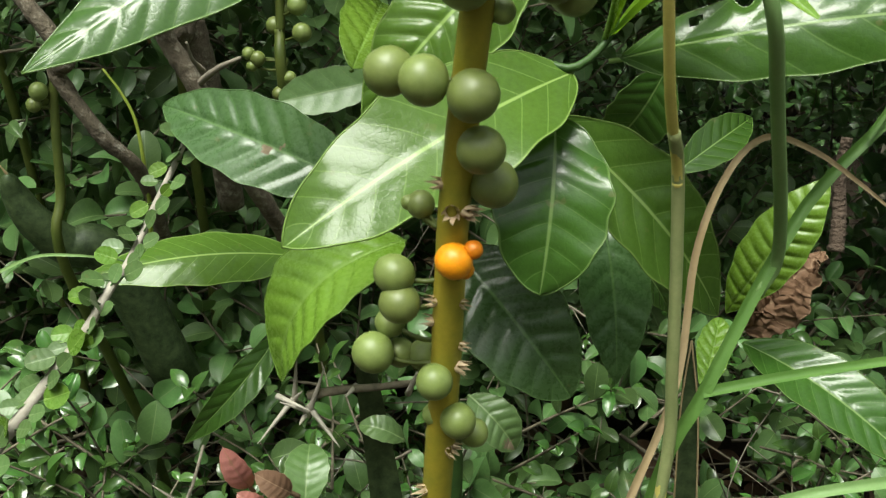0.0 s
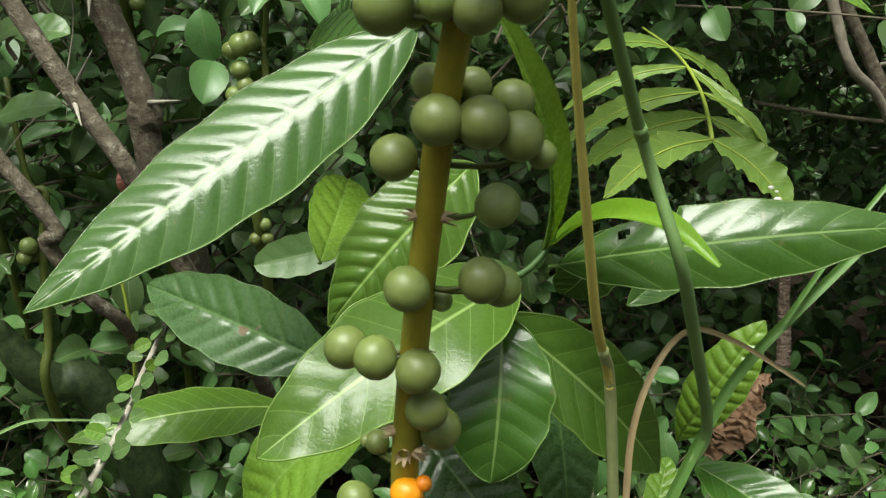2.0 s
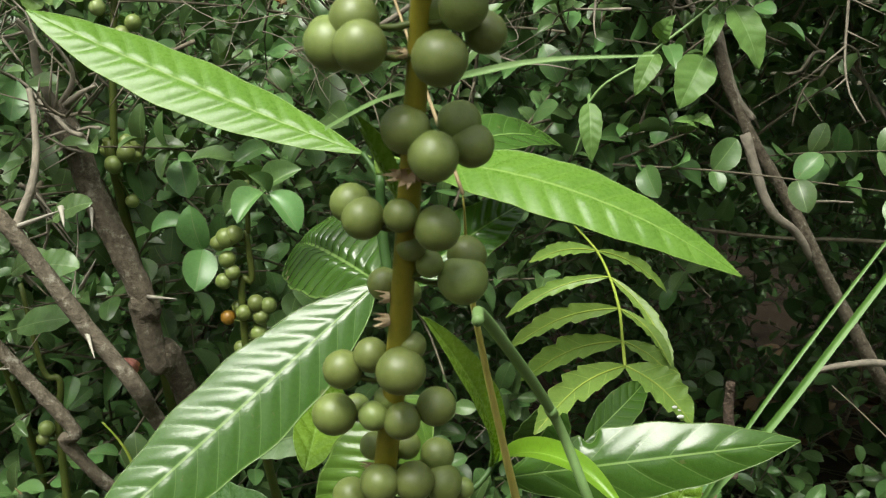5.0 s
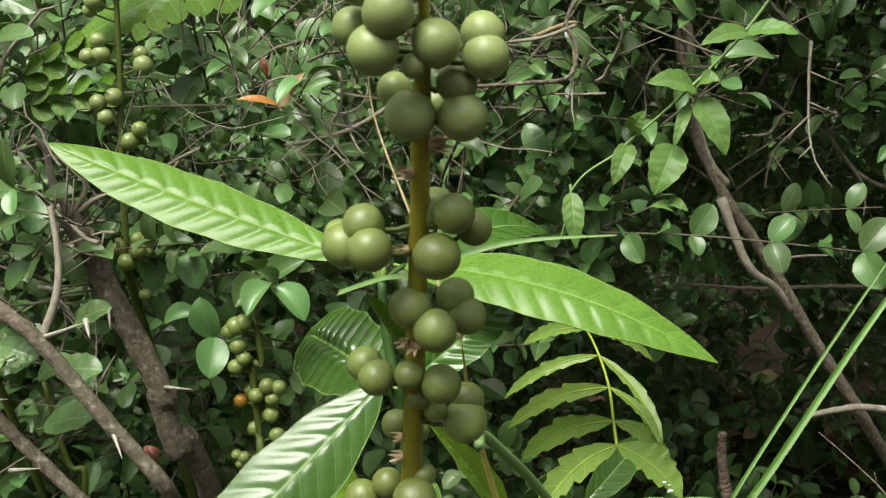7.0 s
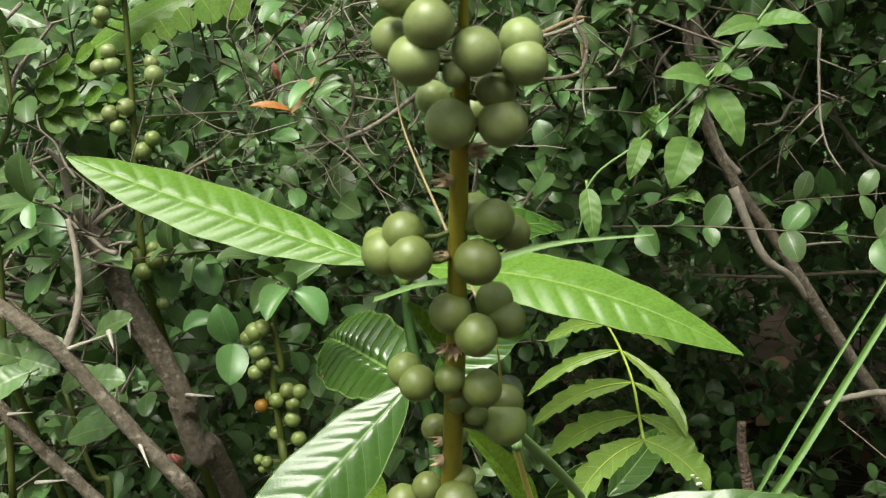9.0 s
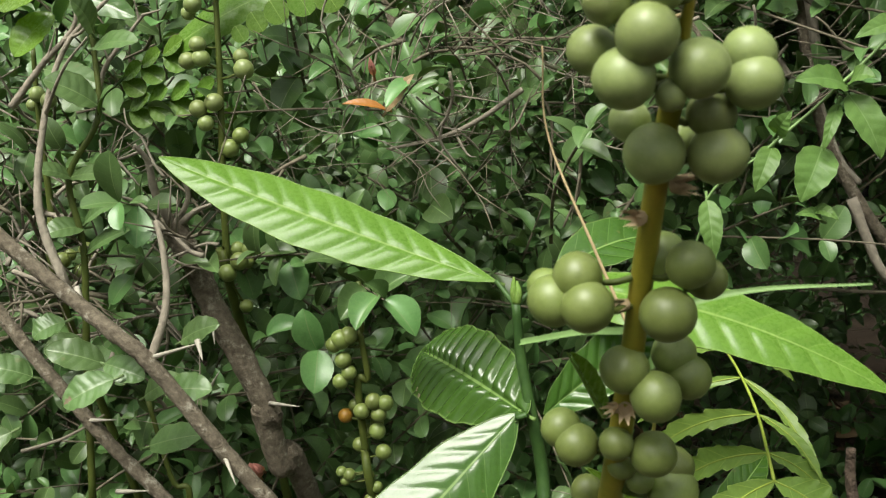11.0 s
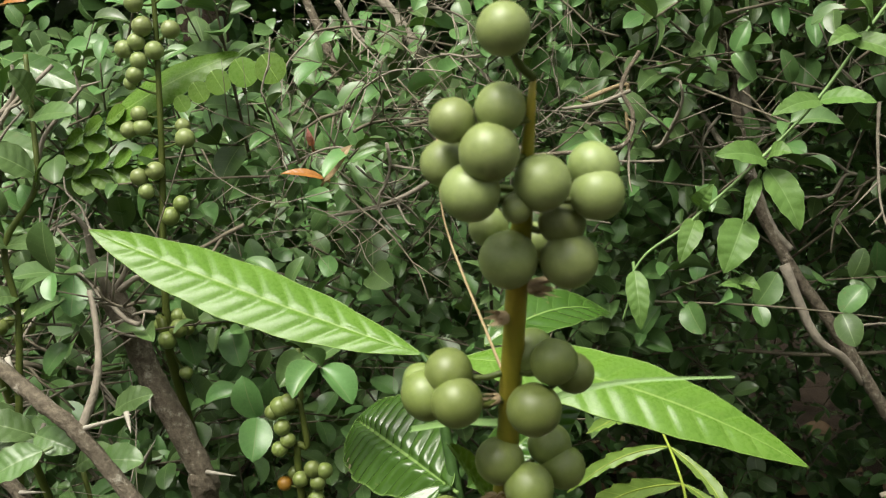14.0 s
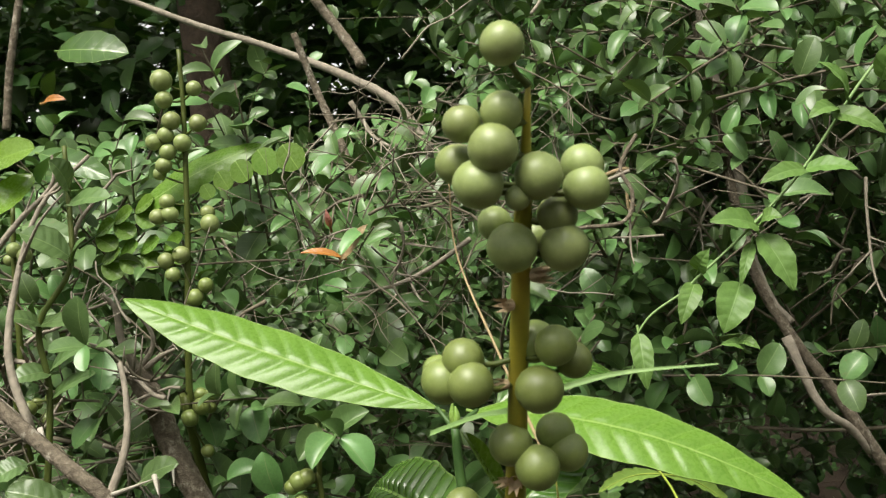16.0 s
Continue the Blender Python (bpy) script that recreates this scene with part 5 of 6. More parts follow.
branch('twig', 'pale grey forked twig with stub ends', [(-0.2015, 0.3850, 0.5817), (-0.1967, 0.3860, 0.5955), (-0.1893, 0.3870, 0.6049), (-0.1764, 0.3880, 0.6188)], 0.0015, 0.0008, M_PALEBARK,
       [],
       'bare twigs', 22,
       [([(-0.1788, 0.3880, 0.6161), (-0.1794, 0.3860, 0.6253)], 0.0008, 0.0003), ([(-0.1773, 0.3880, 0.6183), (-0.1675, 0.3860, 0.6203)], 0.0008, 0.0003), ([(-0.1942, 0.3860, 0.5981), (-0.1968, 0.3850, 0.6076)], 0.0007, 0.0002)])
branch('twig', 'thin grey stem rising through the hedge', [(-0.2621, 0.4500, 0.6541), (-0.2587, 0.4520, 0.6896), (-0.2522, 0.4550, 0.7286), (-0.2499, 0.4570, 0.7484)], 0.0026, 0.0022, M_BARK,
       [],
       'bare twigs', 23,
       [])
branch('twig', 'pale bare twig hanging among the leaves', [(0.0942, 0.5000, 0.6123), (0.0933, 0.5000, 0.5893), (0.0985, 0.5050, 0.5689), (0.0995, 0.5100, 0.5465)], 0.0012, 0.0007, M_STRAW,
       [],
       'bare twigs', 24,
       [([(0.0935, 0.5000, 0.5926), (0.1009, 0.4950, 0.5854), (0.1026, 0.4900, 0.5813)], 0.0006, 0.0002), ([(0.0651, 0.5000, 0.6025), (0.0857, 0.5000, 0.6102), (0.0942, 0.5000, 0.6117)], 0.0016, 0.0012)])
SAPLING = [(-0.2156, 0.3600, 0.3907), (-0.2124, 0.3650, 0.4598), (-0.2097, 0.3700, 0.5135), (-0.2136, 0.3720, 0.5464), (-0.1980, 0.3750, 0.5730), (-0.1984, 0.3800, 0.6047), (-0.2011, 0.3850, 0.6340)]
SAPLING_LEAVES = [
    ((-0.1964, 0.3720, 0.5791), (-0.2141, 0.3600, 0.5912), 0.0172),
    ((-0.2131, 0.3720, 0.5469), (-0.1817, 0.3600, 0.5476), 0.0105),
    ((-0.2118, 0.3720, 0.5463), (-0.2242, 0.3600, 0.5517), 0.0100),
    ((-0.2093, 0.3720, 0.5247), (-0.1846, 0.3600, 0.5370), 0.0111),
    ((-0.2094, 0.3720, 0.5234), (-0.2229, 0.3600, 0.5220), 0.0126),
    ((-0.1956, 0.3720, 0.5754), (-0.1827, 0.3600, 0.5872), 0.0059),
    ((-0.2102, 0.3720, 0.5106), (-0.1824, 0.3600, 0.5233), 0.0092),
    ((-0.1948, 0.3720, 0.6043), (-0.1698, 0.3600, 0.6052), 0.0122),
    ((-0.1947, 0.3720, 0.6114), (-0.1977, 0.3600, 0.6246), 0.0145),
    ((-0.2145, 0.3720, 0.4657), (-0.2300, 0.3600, 0.4670), 0.0156),
    ((-0.2163, 0.3720, 0.4549), (-0.2232, 0.3600, 0.4376), 0.0196),
    ((-0.2139, 0.3720, 0.4657), (-0.1930, 0.3600, 0.4504), 0.0117),
]
CURLED = ((0.1299, 0.4200, 0.2745), (0.1600, 0.4300, 0.3117))
THIN_STEM = [(-0.1479, 0.3600, 0.3757), (-0.1407, 0.3600, 0.3670), (-0.1352, 0.3600, 0.3566), (-0.1319, 0.3600, 0.3401), (-0.1318, 0.3650, 0.3253), (-0.1327, 0.3700, 0.3073)]
LEFT_BLADE = [(-0.1642, 0.3000, 0.3089), (-0.1481, 0.3000, 0.3176), (-0.1344, 0.3000, 0.3196), (-0.1248, 0.3050, 0.3181)]


# ---- leafy plants in front of the hedge ----
rt = thing("round_leaf_twig", "pale leaning twig with tiny round green leaves in pairs", "twig")
tube("stem", ROUND_TWIG, (0.0022, 0.0008), M_THORN, rt, 7, 40, 0.06, 2)
rng = random.Random(8)
pts = spline(ROUND_TWIG, 30)
for i in range(2, 30):
    d = (pts[min(i + 1, 29)] - pts[i - 1]).normalized()
    for sgn in (-1, 1):
        o = (Vector((0.85 * sgn, -0.35, 0.5 * sgn + 0.3)) + Vector((rng.gauss(0, 0.3), rng.gauss(0, 0.3), rng.gauss(0, 0.3)))).normalized()
        s = rng.uniform(0.0055, 0.0085) * (1.15 - 0.4 * i / 29)
        b = pts[i] + o * s * 0.5
        leaf(rt, b, b + o * s, (rng.gauss(0, 0.3), -0.75, 0.65), s * 0.85, M_BRIGHT if rng.random() < 0.25 else M_HEDGE1, kind="round", ribs=4, relief=0.0001, seed=i)
        tube("leaf_stalk", [pts[i], pts[i].lerp(b, 0.5), b], (0.00035, 0.0003), M_STEM, rt, 4, 3)

suc = thing("succulent_leaf", "thick dark mottled grey-green succulent leaf with a pointed tip", "leaf")
sp = spline(SUCCULENT, 24)
v, f = tube_data(sp, lambda t: 0.0115 * (1 - t) ** 0.55 + 0.0008, 14, 0.03, 1)
axis = (sp[-1] - sp[0]).normalized()
v = [Vector((p.x, p.y, p.z)) for p in v]
link_mesh("blade", mesh_of("blade", v, f), M_SNAKE, suc)
tube("tip_spine", [sp[-1] - axis * 0.001, sp[-1] + axis * 0.002, sp[-1] + axis * 0.005], (0.0008, 0.0002), M_STRAW, suc, 6, 5)

sw = thing("sword_leaf", "upright dark green striped sword leaf behind the fruit stalk", "leaf")
ribbon("blade", SWORD, lambda t: 0.011 * (1 - t) ** 0.45 + 0.0006, M_SNAKE, sw, (0.1, -1, 0.1), 0.3, 24)

sw = thing("sword_leaf", "dark green sword leaf with a pale margin behind the grass", "leaf")
ribbon("blade", SWORD_PALE, lambda t: 0.0085 * (1 - t) ** 0.4 + 0.0005, M_SNAKE, sw, (0.1, -1, 0.1), 0.3, 24)
for sgn in (-1, 1):
    tube("margin", [(x + sgn * 0.0042 * (1 - i / 3) ** 0.4, y - 0.0014, z) for i, (x, y, z) in enumerate(SWORD_PALE)], (0.00035, 0.0003), M_STRAW, sw, 6, 16)

vine = thing("vine", "slender green climbing vine with pointed bright leaves", "vine")
tube("stem", VINE, (0.0008, 0.0005), M_GRASS, vine, 6, 50, 0.03, 2)
for i, (b, t, w) in enumerate(VINE_LEAVES):
    leaf(vine, b, t, (0.1 * math.sin(i * 2.1), -0.75, 0.6), w * 1.12, M_VINE, kind="ovate", bend=0.003, ribs=6, relief=0.0004, seed=i, wave=0.03, stem=0.004)

sap = thing("hedge_sapling", "young green hedge shoot with oval leaves in pairs", "shrub")
tube("stem", SAPLING, (0.0019, 0.0012), M_REARSTALK, sap, 8, 40, 0.04, 2)
for i, (b, t, w) in enumerate(SAPLING_LEAVES):
    leaf(sap, b, t, (0.2 * math.sin(i * 1.7), -0.7, 0.7), w, M_HEDGE1, kind="oval", bend=0.002, ribs=6, relief=0.0004, seed=i, wave=0.015, stem=0.004)

spray = thing("hedge_spray", "spray of round grey-green hedge leaves before the thorny branches", "shrub")
tube("twig", [(-0.1896, 0.3430, 0.4708), (-0.1893, 0.3360, 0.4655), (-0.1830, 0.3260, 0.4633), (-0.1861, 0.3240, 0.4597)], (0.0010, 0.0006), M_PALEBARK, spray, 6, 14, 0.08, 0)
tube("twig", [(-0.1691, 0.3450, 0.4444), (-0.1716, 0.3430, 0.4503), (-0.1663, 0.3400, 0.4544), (-0.1621, 0.3390, 0.4557)], (0.0010, 0.0006), M_PALEBARK, spray, 6, 14, 0.08, 1)
for i, (b, t, w) in enumerate((
    ((-0.1810, 0.3220, 0.4656), (-0.2014, 0.3160, 0.4564), 0.0135),
    ((-0.1900, 0.3350, 0.4683), (-0.2131, 0.3290, 0.4773), 0.0125),
    ((-0.1891, 0.3330, 0.4689), (-0.1696, 0.3270, 0.4638), 0.0105),
    ((-0.1655, 0.3380, 0.4546), (-0.1426, 0.3320, 0.4560), 0.0125),
    ((-0.1782, 0.3450, 0.4496), (-0.1580, 0.3390, 0.4597), 0.0105),
    ((-0.1849, 0.3600, 0.4200), (-0.1554, 0.3540, 0.4277), 0.0125),
    ((-0.2285, 0.3450, 0.4604), (-0.2473, 0.3390, 0.4677), 0.0125),
    ((-0.2128, 0.3500, 0.4843), (-0.2257, 0.3440, 0.4786), 0.0115),
    ((-0.1615, 0.3520, 0.4728), (-0.1412, 0.3460, 0.4817), 0.011),
    ((-0.2451, 0.3500, 0.4325), (-0.2613, 0.3440, 0.4243), 0.013),
)):
    leaf(spray, b, t, (0.25 * math.sin(i * 2.3), -0.7, 0.65), w * 1.15, M_HEDGE1, kind="oval", bend=0.002, ribs=6, relief=0.0004, seed=60 + i, wave=0.03, stem=0.004, scars=[(0.9, 0.2, 0.0022)] if i == 0 else ())

rp = thing("rear_broad_leaf", "broad pale green leaf edged with round leaflets", "leaf")
leaf(rp, REAR_LEAF[0], REAR_LEAF[1], (-0.15, -0.8, 0.55), 0.023, M_BRIGHT, "blade", kind="broad", bend=0.004, fold=-0.15, ribs=8, relief=0.0003)
tube("rib", [Vector(SCALLOPS[0][:3]) + Vector((-0.012, 0.004, -0.006))] + [Vector(p[:3]) + Vector((0.0, 0.003, 0.004)) for p in SCALLOPS], (0.0007, 0.0004), M_STEM, rp, 6, 16)
for i, (x, y, z, r) in enumerate(SCALLOPS):
    d = Vector((0.45, -0.15, -0.75)).normalized()
    p = Vector((x, y - 0.0008 * i, z))
    leaf(rp, p - d * r, p + d * r, (-0.2, -0.85, 0.5), r * 1.9, M_BRIGHT, "leaflet", kind="round", ribs=4, relief=0.0001, fold=-0.06, seed=i)
for line, count in ((SMALL_PINNATE, 4), (SMALL_PINNATE_LOW, 4)):
    sp = thing("pinnate_leaf", "small feathery leaf with paired round green leaflets", "leaf", "feathery leaves")
    tube("rib", line, (0.0007, 0.0004), M_STEM, sp, 6, 16)
    pts = spline(line, count * 2 + 2)
    for i in range(count):
        c = pts[i * 2 + 2]
        for sgn in (-1, 1):
            d = Vector((0.8, -0.2, 0.5 * sgn)).normalized()
            leaf(sp, c, c + d * 0.015, (-0.1, -0.75, 0.6), 0.0115, M_BRIGHT, "leaflet", kind="obovate", ribs=4, relief=0.0002, seed=i)

cu = thing("dry_leaf", "curled brown dead leaf hanging among the grass", "leaf")
me = leaf_mesh("blade", CURLED[0], CURLED[1], (-0.4, -0.8, 0.3), 0.030, kind="oval", bend=0.008, fold=1.0, ribs=12, relief=0.0028, wave=0.10, twist=1.2)
for q in me.vertices:
    q.co += 0.0022 * Vector(noise.noise_vector(q.co * 260)) + 0.003 * Vector(noise.noise_vector(q.co * 90)) + 0.0011 * Vector(noise.noise_vector(q.co * 620))
link_mesh("blade", me, M_DRYLEAF, cu)
ts = thing("grass_stalk", "thin yellow-green bent stem beside the hedge", "grass")
tube("stem", THIN_STEM, (0.0005, 0.0010), M_RIB, ts, 6, 24)
tb = thing("thin_grass_blade", "thin curved green grass blade by the narrow leaf", "grass")
ribbon("blade", LEFT_BLADE, (0.0012, 0.0008), M_GRASS, tb)


# ---- ground ----
def ground():
    n = 90
    ax = np.concatenate([-np.geomspace(300, 1.3, 12), np.linspace(-1.2, 1.2, n), np.geomspace(1.3, 300, 12)])
    v, f = [], []
    for y in ax + 0.8:
        for x in ax:
            near = 1 if abs(x) < 1.3 and abs(y - 0.8) < 1.3 else 0
            v.append((x, y, 0.02 * near * noise.noise((x * 5, y * 5, 0)) + 0.008 * near * noise.noise((x * 23, y * 23, 3))))
    m = len(ax)
    for j in range(m - 1):
        for i in range(m - 1):
            q = j * m + i
            f.append((q, q + 1, q + m + 1, q + m))
    ob = link_mesh("ground", mesh_of("ground", v, f), M_SOIL)
    tagged(ob, "dark brown earth under the thicket", "ground", kind="structure")


ground()
KIT_OVAL, KIT_ROUND, KIT_LANCE = leaf_kit(0.62, "oval", 0.3), leaf_kit(0.72, "oval", 0.25, 0.08, 0.03), leaf_kit(0.36, "lance", 0.4, 0.1)
KIT_OBOV, KIT_POINT = leaf_kit(0.58, "obovate", 0.3), leaf_kit(0.54, "ovate", 0.45, 0.12, 0.03)
KIT_CUPPED, KIT_FLAT, KIT_LONG = leaf_kit(0.66, "oval", 0.75, 0.1), leaf_kit(0.6, "oval", -0.2, 0.18), leaf_kit(0.46, "oval", 0.5, 0.15, 0.03)


def litter():
    rng = random.Random(11)
    fo = Foliage()
    for _ in range(1500):
        x, y = rng.uniform(-0.8, 0.9), rng.uniform(0.15, 1.6)
        m = frame_of((x, y, rng.uniform(0.004, 0.03)), (rng.uniform(-1, 1), rng.uniform(-1, 1), rng.uniform(-0.3, 0.3)), (rng.uniform(-0.6, 0.6), rng.uniform(-0.6, 0.6), 1), rng.uniform(0.02, 0.06))
        fo.leaf(rng.choice((KIT_OVAL, KIT_LANCE, KIT_OVAL))[1], m)
    ob = link_mesh("leaf_litter", fo.mesh("leaf_litter"), M_LITTER)
    tagged(ob, "dry brown fallen leaves on the earth", "leaf litter", kind="stuff")
    tw = Foliage()
    for _ in range(260):
        x, y = rng.uniform(-0.6, 0.7), rng.uniform(0.2, 1.2)
        a, l = rng.uniform(0, 6.28), rng.uniform(0.05, 0.25)
        p = Vector((x, y, rng.uniform(0.01, 0.10)))
        d = Vector((math.cos(a), math.sin(a), rng.uniform(-0.2, 0.4)))
        pts = spline([p, p + d * l * 0.5 + Vector((0, 0, rng.uniform(-0.01, 0.01))), p + d * l], 6)
        tv, tf = tube_data(pts, (rng.uniform(0.0008, 0.002), 0.0006), 5, 0.1, 1)
        tw.add([tuple(q) for q in tv], tf, [(0, 0)] * len(tv))
    ob = link_mesh("fallen_twigs", tw.mesh("fallen_twigs"), M_TWIG)
    tagged(ob, "thin dead twigs lying over the earth", "twigs", kind="stuff")


litter()


def front(x, z):
    """How near the thicket's face comes."""
    y = 0.495 + 0.07 * noise.noise((x * 3, z * 3, 7)) + 0.4 * max(0, z - 0.5)
    hollow = math.exp(-((x - 0.27) / 0.18) ** 2 - ((z - 0.32) / 0.11) ** 2)
    low = math.exp(-((z - 0.10) / 0.14) ** 2)
    recess = math.exp(-((x - 0.23) / 0.09) ** 2 - ((z - 0.50) / 0.13) ** 2)
    return y + 0.75 * hollow - 0.06 * low + 0.04 * recess


def thicket(name, label, seed, count, xs, zs, depth, size, kits, singles=0, lift=0.0, mat=None, gap=0.2):
    """A tangle of leafy twigs filling a stretch of the thicket behind its face. The nearest leaves are parts of their own."""
    rng = random.Random(seed)
    ob = thing(name, label, "shrub", "hedge shrubs")
    leaves, twigs, loose = Foliage(), Foliage(), []
    for _ in range(count):
        x, z = rng.uniform(*xs), rng.uniform(*zs)
        y = front(x, z) + lift + depth * rng.random() ** 1.6
        p = Vector((x, y, max(z, 0.01)))
        d = Vector((rng.gauss(0, 0.8), rng.gauss(-0.35, 0.5), rng.gauss(0.55, 0.5))).normalized()
        l = rng.uniform(0.05, 0.13) * (size / 0.02) ** 0.5
        bend = Vector((rng.uniform(-1, 1), rng.uniform(-1, 1), -0.4)) * l * 0.25
        pts = spline([p, p + d * l * 0.5 + bend * 0.3, p + d * l + bend], 8)
        r = rng.uniform(0.0006, 0.0013)
        tv, tf = tube_data(pts, (r, r * 0.5), 4, 0.05, 1)
        twigs.add([tuple(q) for q in tv], tf, [(0, 0)] * len(tv))
        kit = rng.choice(kits)
        turn = rng.uniform(0, 3.14)
        for i in range(1, 8):
            if rng.random() < gap:
                continue
            ax = (pts[min(i + 1, 7)] - pts[i - 1]).normalized()
            o = Matrix.Rotation(turn + i * 1.57, 3, ax) @ ax.orthogonal().normalized()
            for sgn in (1, -1):
                if rng.random() < 0.15:
                    continue
                along = (o * sgn + ax * 0.5 + Vector((0, -0.1, 0.05))).normalized()
                up = Vector((rng.gauss(0, 0.5), -0.45 + rng.gauss(0, 0.42), 0.85))
                s = size * rng.uniform(0.45, 1.2)
                m = frame_of(pts[i], along, up, s)
                if pts[i].y < front(x, z) + lift + 0.015 and len(loose) < singles:
                    loose.append((kit[1], m))
                else:
                    leaves.leaf(kit[1 if pts[i].y < front(x, z) + lift + 0.07 else 0], m)
    tw = link_mesh("twig_tangle", twigs.mesh("twig_tangle"), M_TWIG, ob)
    tagged(tw, kind="stuff")
    fl = link_mesh("foliage", leaves.mesh("foliage"), mat or M_HEDGE, ob)
    tagged(fl, kind="stuff")
    shared = {}
    for kit, m in loose:
        k = id(kit)
        if k not in shared:
            shared[k] = mesh_of("leaf", kit[0], kit[1], kit[2])
            shared[k].materials.append(M_HEDGE1)
        lo = new("leaf", shared[k])
        lo.parent = ob
        lo.matrix_basis = m
    return ob


thicket("round_leaf_hedge", "dense thorny hedge with small round dull green leaves", 21, 1600, (-0.75, 0.05), (0.02, 0.61), 0.4, 0.0206, (KIT_OVAL, KIT_POINT, KIT_ROUND, KIT_OBOV, KIT_CUPPED, KIT_FLAT, KIT_LONG), 260)
thicket("round_leaf_hedge", "dense hedge with small oval green leaves in deep shade", 22, 1750, (0.0, 0.85), (0.02, 0.88), 0.45, 0.0196, (KIT_OVAL, KIT_POINT, KIT_ROUND, KIT_OBOV, KIT_CUPPED, KIT_FLAT, KIT_LONG), 260)
thicket("tangled_shrub", "tangle of thin twigs with small dark leaves", 23, 850, (-1.0, 0.12), (0.1, 0.69), 0.7, 0.024, (KIT_OVAL, KIT_OBOV), 0, 0.2)
thicket("tangled_shrub", "taller tangle of thin twigs with small dark leaves", 26, 650, (0.1, 1.1), (0.1, 0.8), 0.7, 0.024, (KIT_OVAL, KIT_OBOV), 0, 0.2)
thicket("shade_shrub", "dark leafy shrub in the deep shade of the hollow", 25, 1700, (-0.9, 1.3), (0.0, 0.6), 1.3, 0.034, (KIT_OVAL, KIT_LANCE), 0, 0.38, M_TREE)
thicket("upper_hedge_shrub", "taller hedge growth with pointed oval leaves on thin twigs", 27, 380, (0.02, 0.75), (0.56, 0.90), 0.25, 0.0225, (KIT_POINT, KIT_OVAL, KIT_LONG, KIT_CUPPED), 150, -0.01)
thicket("upper_hedge_shrub", "leafy hedge spray with pointed oval leaves before the forked branch", 28, 60, (0.07, 0.32), (0.60, 0.74), 0.10, 0.019, (KIT_POINT, KIT_LONG, KIT_OVAL), 120, -0.10)
thicket("round_leaf_hedge", "outer hedge sprays with small oval green leaves", 29, 280, (0.03, 0.60), (0.40, 0.85), 0.14, 0.0185, (KIT_OVAL, KIT_CUPPED, KIT_OBOV, KIT_LONG, KIT_FLAT), 100, 0.0)
thicket("low_creeper", "low creeping plant with small glossy leaves near the earth", 24, 600, (-0.5, 0.5), (0.0, 0.2), 0.3, 0.0125, (KIT_POINT, KIT_LONG, KIT_CUPPED), 180, -0.15, M_CREEP)


def dead_twigs(seed, count, xs, zs, ys, label, lengths=(0.04, 0.14), thick=1.0):
    """Bare forked twigs caught in the hedge, each twig a part."""
    rng = random.Random(seed)
    ob = thing("dead_twig_tangle", label, "twigs", "dead twigs")
    for _ in range(count):
        fo = Foliage()
        p = Vector((rng.uniform(*xs), rng.uniform(*ys), rng.uniform(*zs)))
        d = Vector((rng.gauss(0, 1), rng.gauss(0, 0.4), rng.gauss(0.1, 0.6))).normalized()
        l, r = rng.uniform(*lengths), thick * 0.0004 + 0.0010 * rng.random() ** 2
        way = [p]
        for _ in range(5):
            way.append(way[-1] + d * l * 0.2)
            d = (d + Vector((rng.gauss(0, 0.28), rng.gauss(0, 0.2), rng.gauss(0, 0.28)))).normalized()
        pts = spline(way, 11)
        for line, a, b in [(pts, r, r * 0.5)] + [([pts[i], pts[i] + (d.cross(Vector((0, 1, 0))) * rng.choice((-1, 1)) + d * 0.6 + Vector((0, -0.3, 0))) * rng.uniform(0.008, 0.03)], r * 0.6, r * 0.15) for i in (2, 4, 5, 7)]:
            tv, tf = tube_data(line, (a, b), 4, 0.08, 1)
            fo.add([tuple(q) for q in tv], tf, [(0, 0)] * len(tv))
        link_mesh("twig", fo.mesh("twig"), M_PALEBARK if rng.random() < 0.6 else M_TWIG, ob)


dead_twigs(51, 90, (-0.08, 0.30), (0.54, 0.70), (0.42, 0.62), "tangle of pale dead twigs in the upper hedge", (0.03, 0.085))
dead_twigs(52, 16, (-0.36, -0.10), (0.42, 0.60), (0.38, 0.50), "tangle of grey dead twigs round the broken branch")
dead_twigs(54, 80, (0.10, 0.60), (0.55, 0.92), (0.48, 0.72), "tangle of grey thorny twigs high in the hedge", (0.03, 0.085))
dead_twigs(55, 34, (-0.27, -0.15), (0.47, 0.55), (0.37, 0.43), "tangle of grey gnarled twigs at the broken branch", (0.02, 0.06), 2.0)
dead_twigs(56, 42, (-0.09, 0.04), (0.545, 0.605), (0.395, 0.45), "thicket of thin tan dead twigs before the hedge leaves", (0.03, 0.08), 0.8)
dead_twigs(53, 30, (-0.30, 0.32), (0.04, 0.28), (0.26, 0.50), "pale dead twigs near the earth")


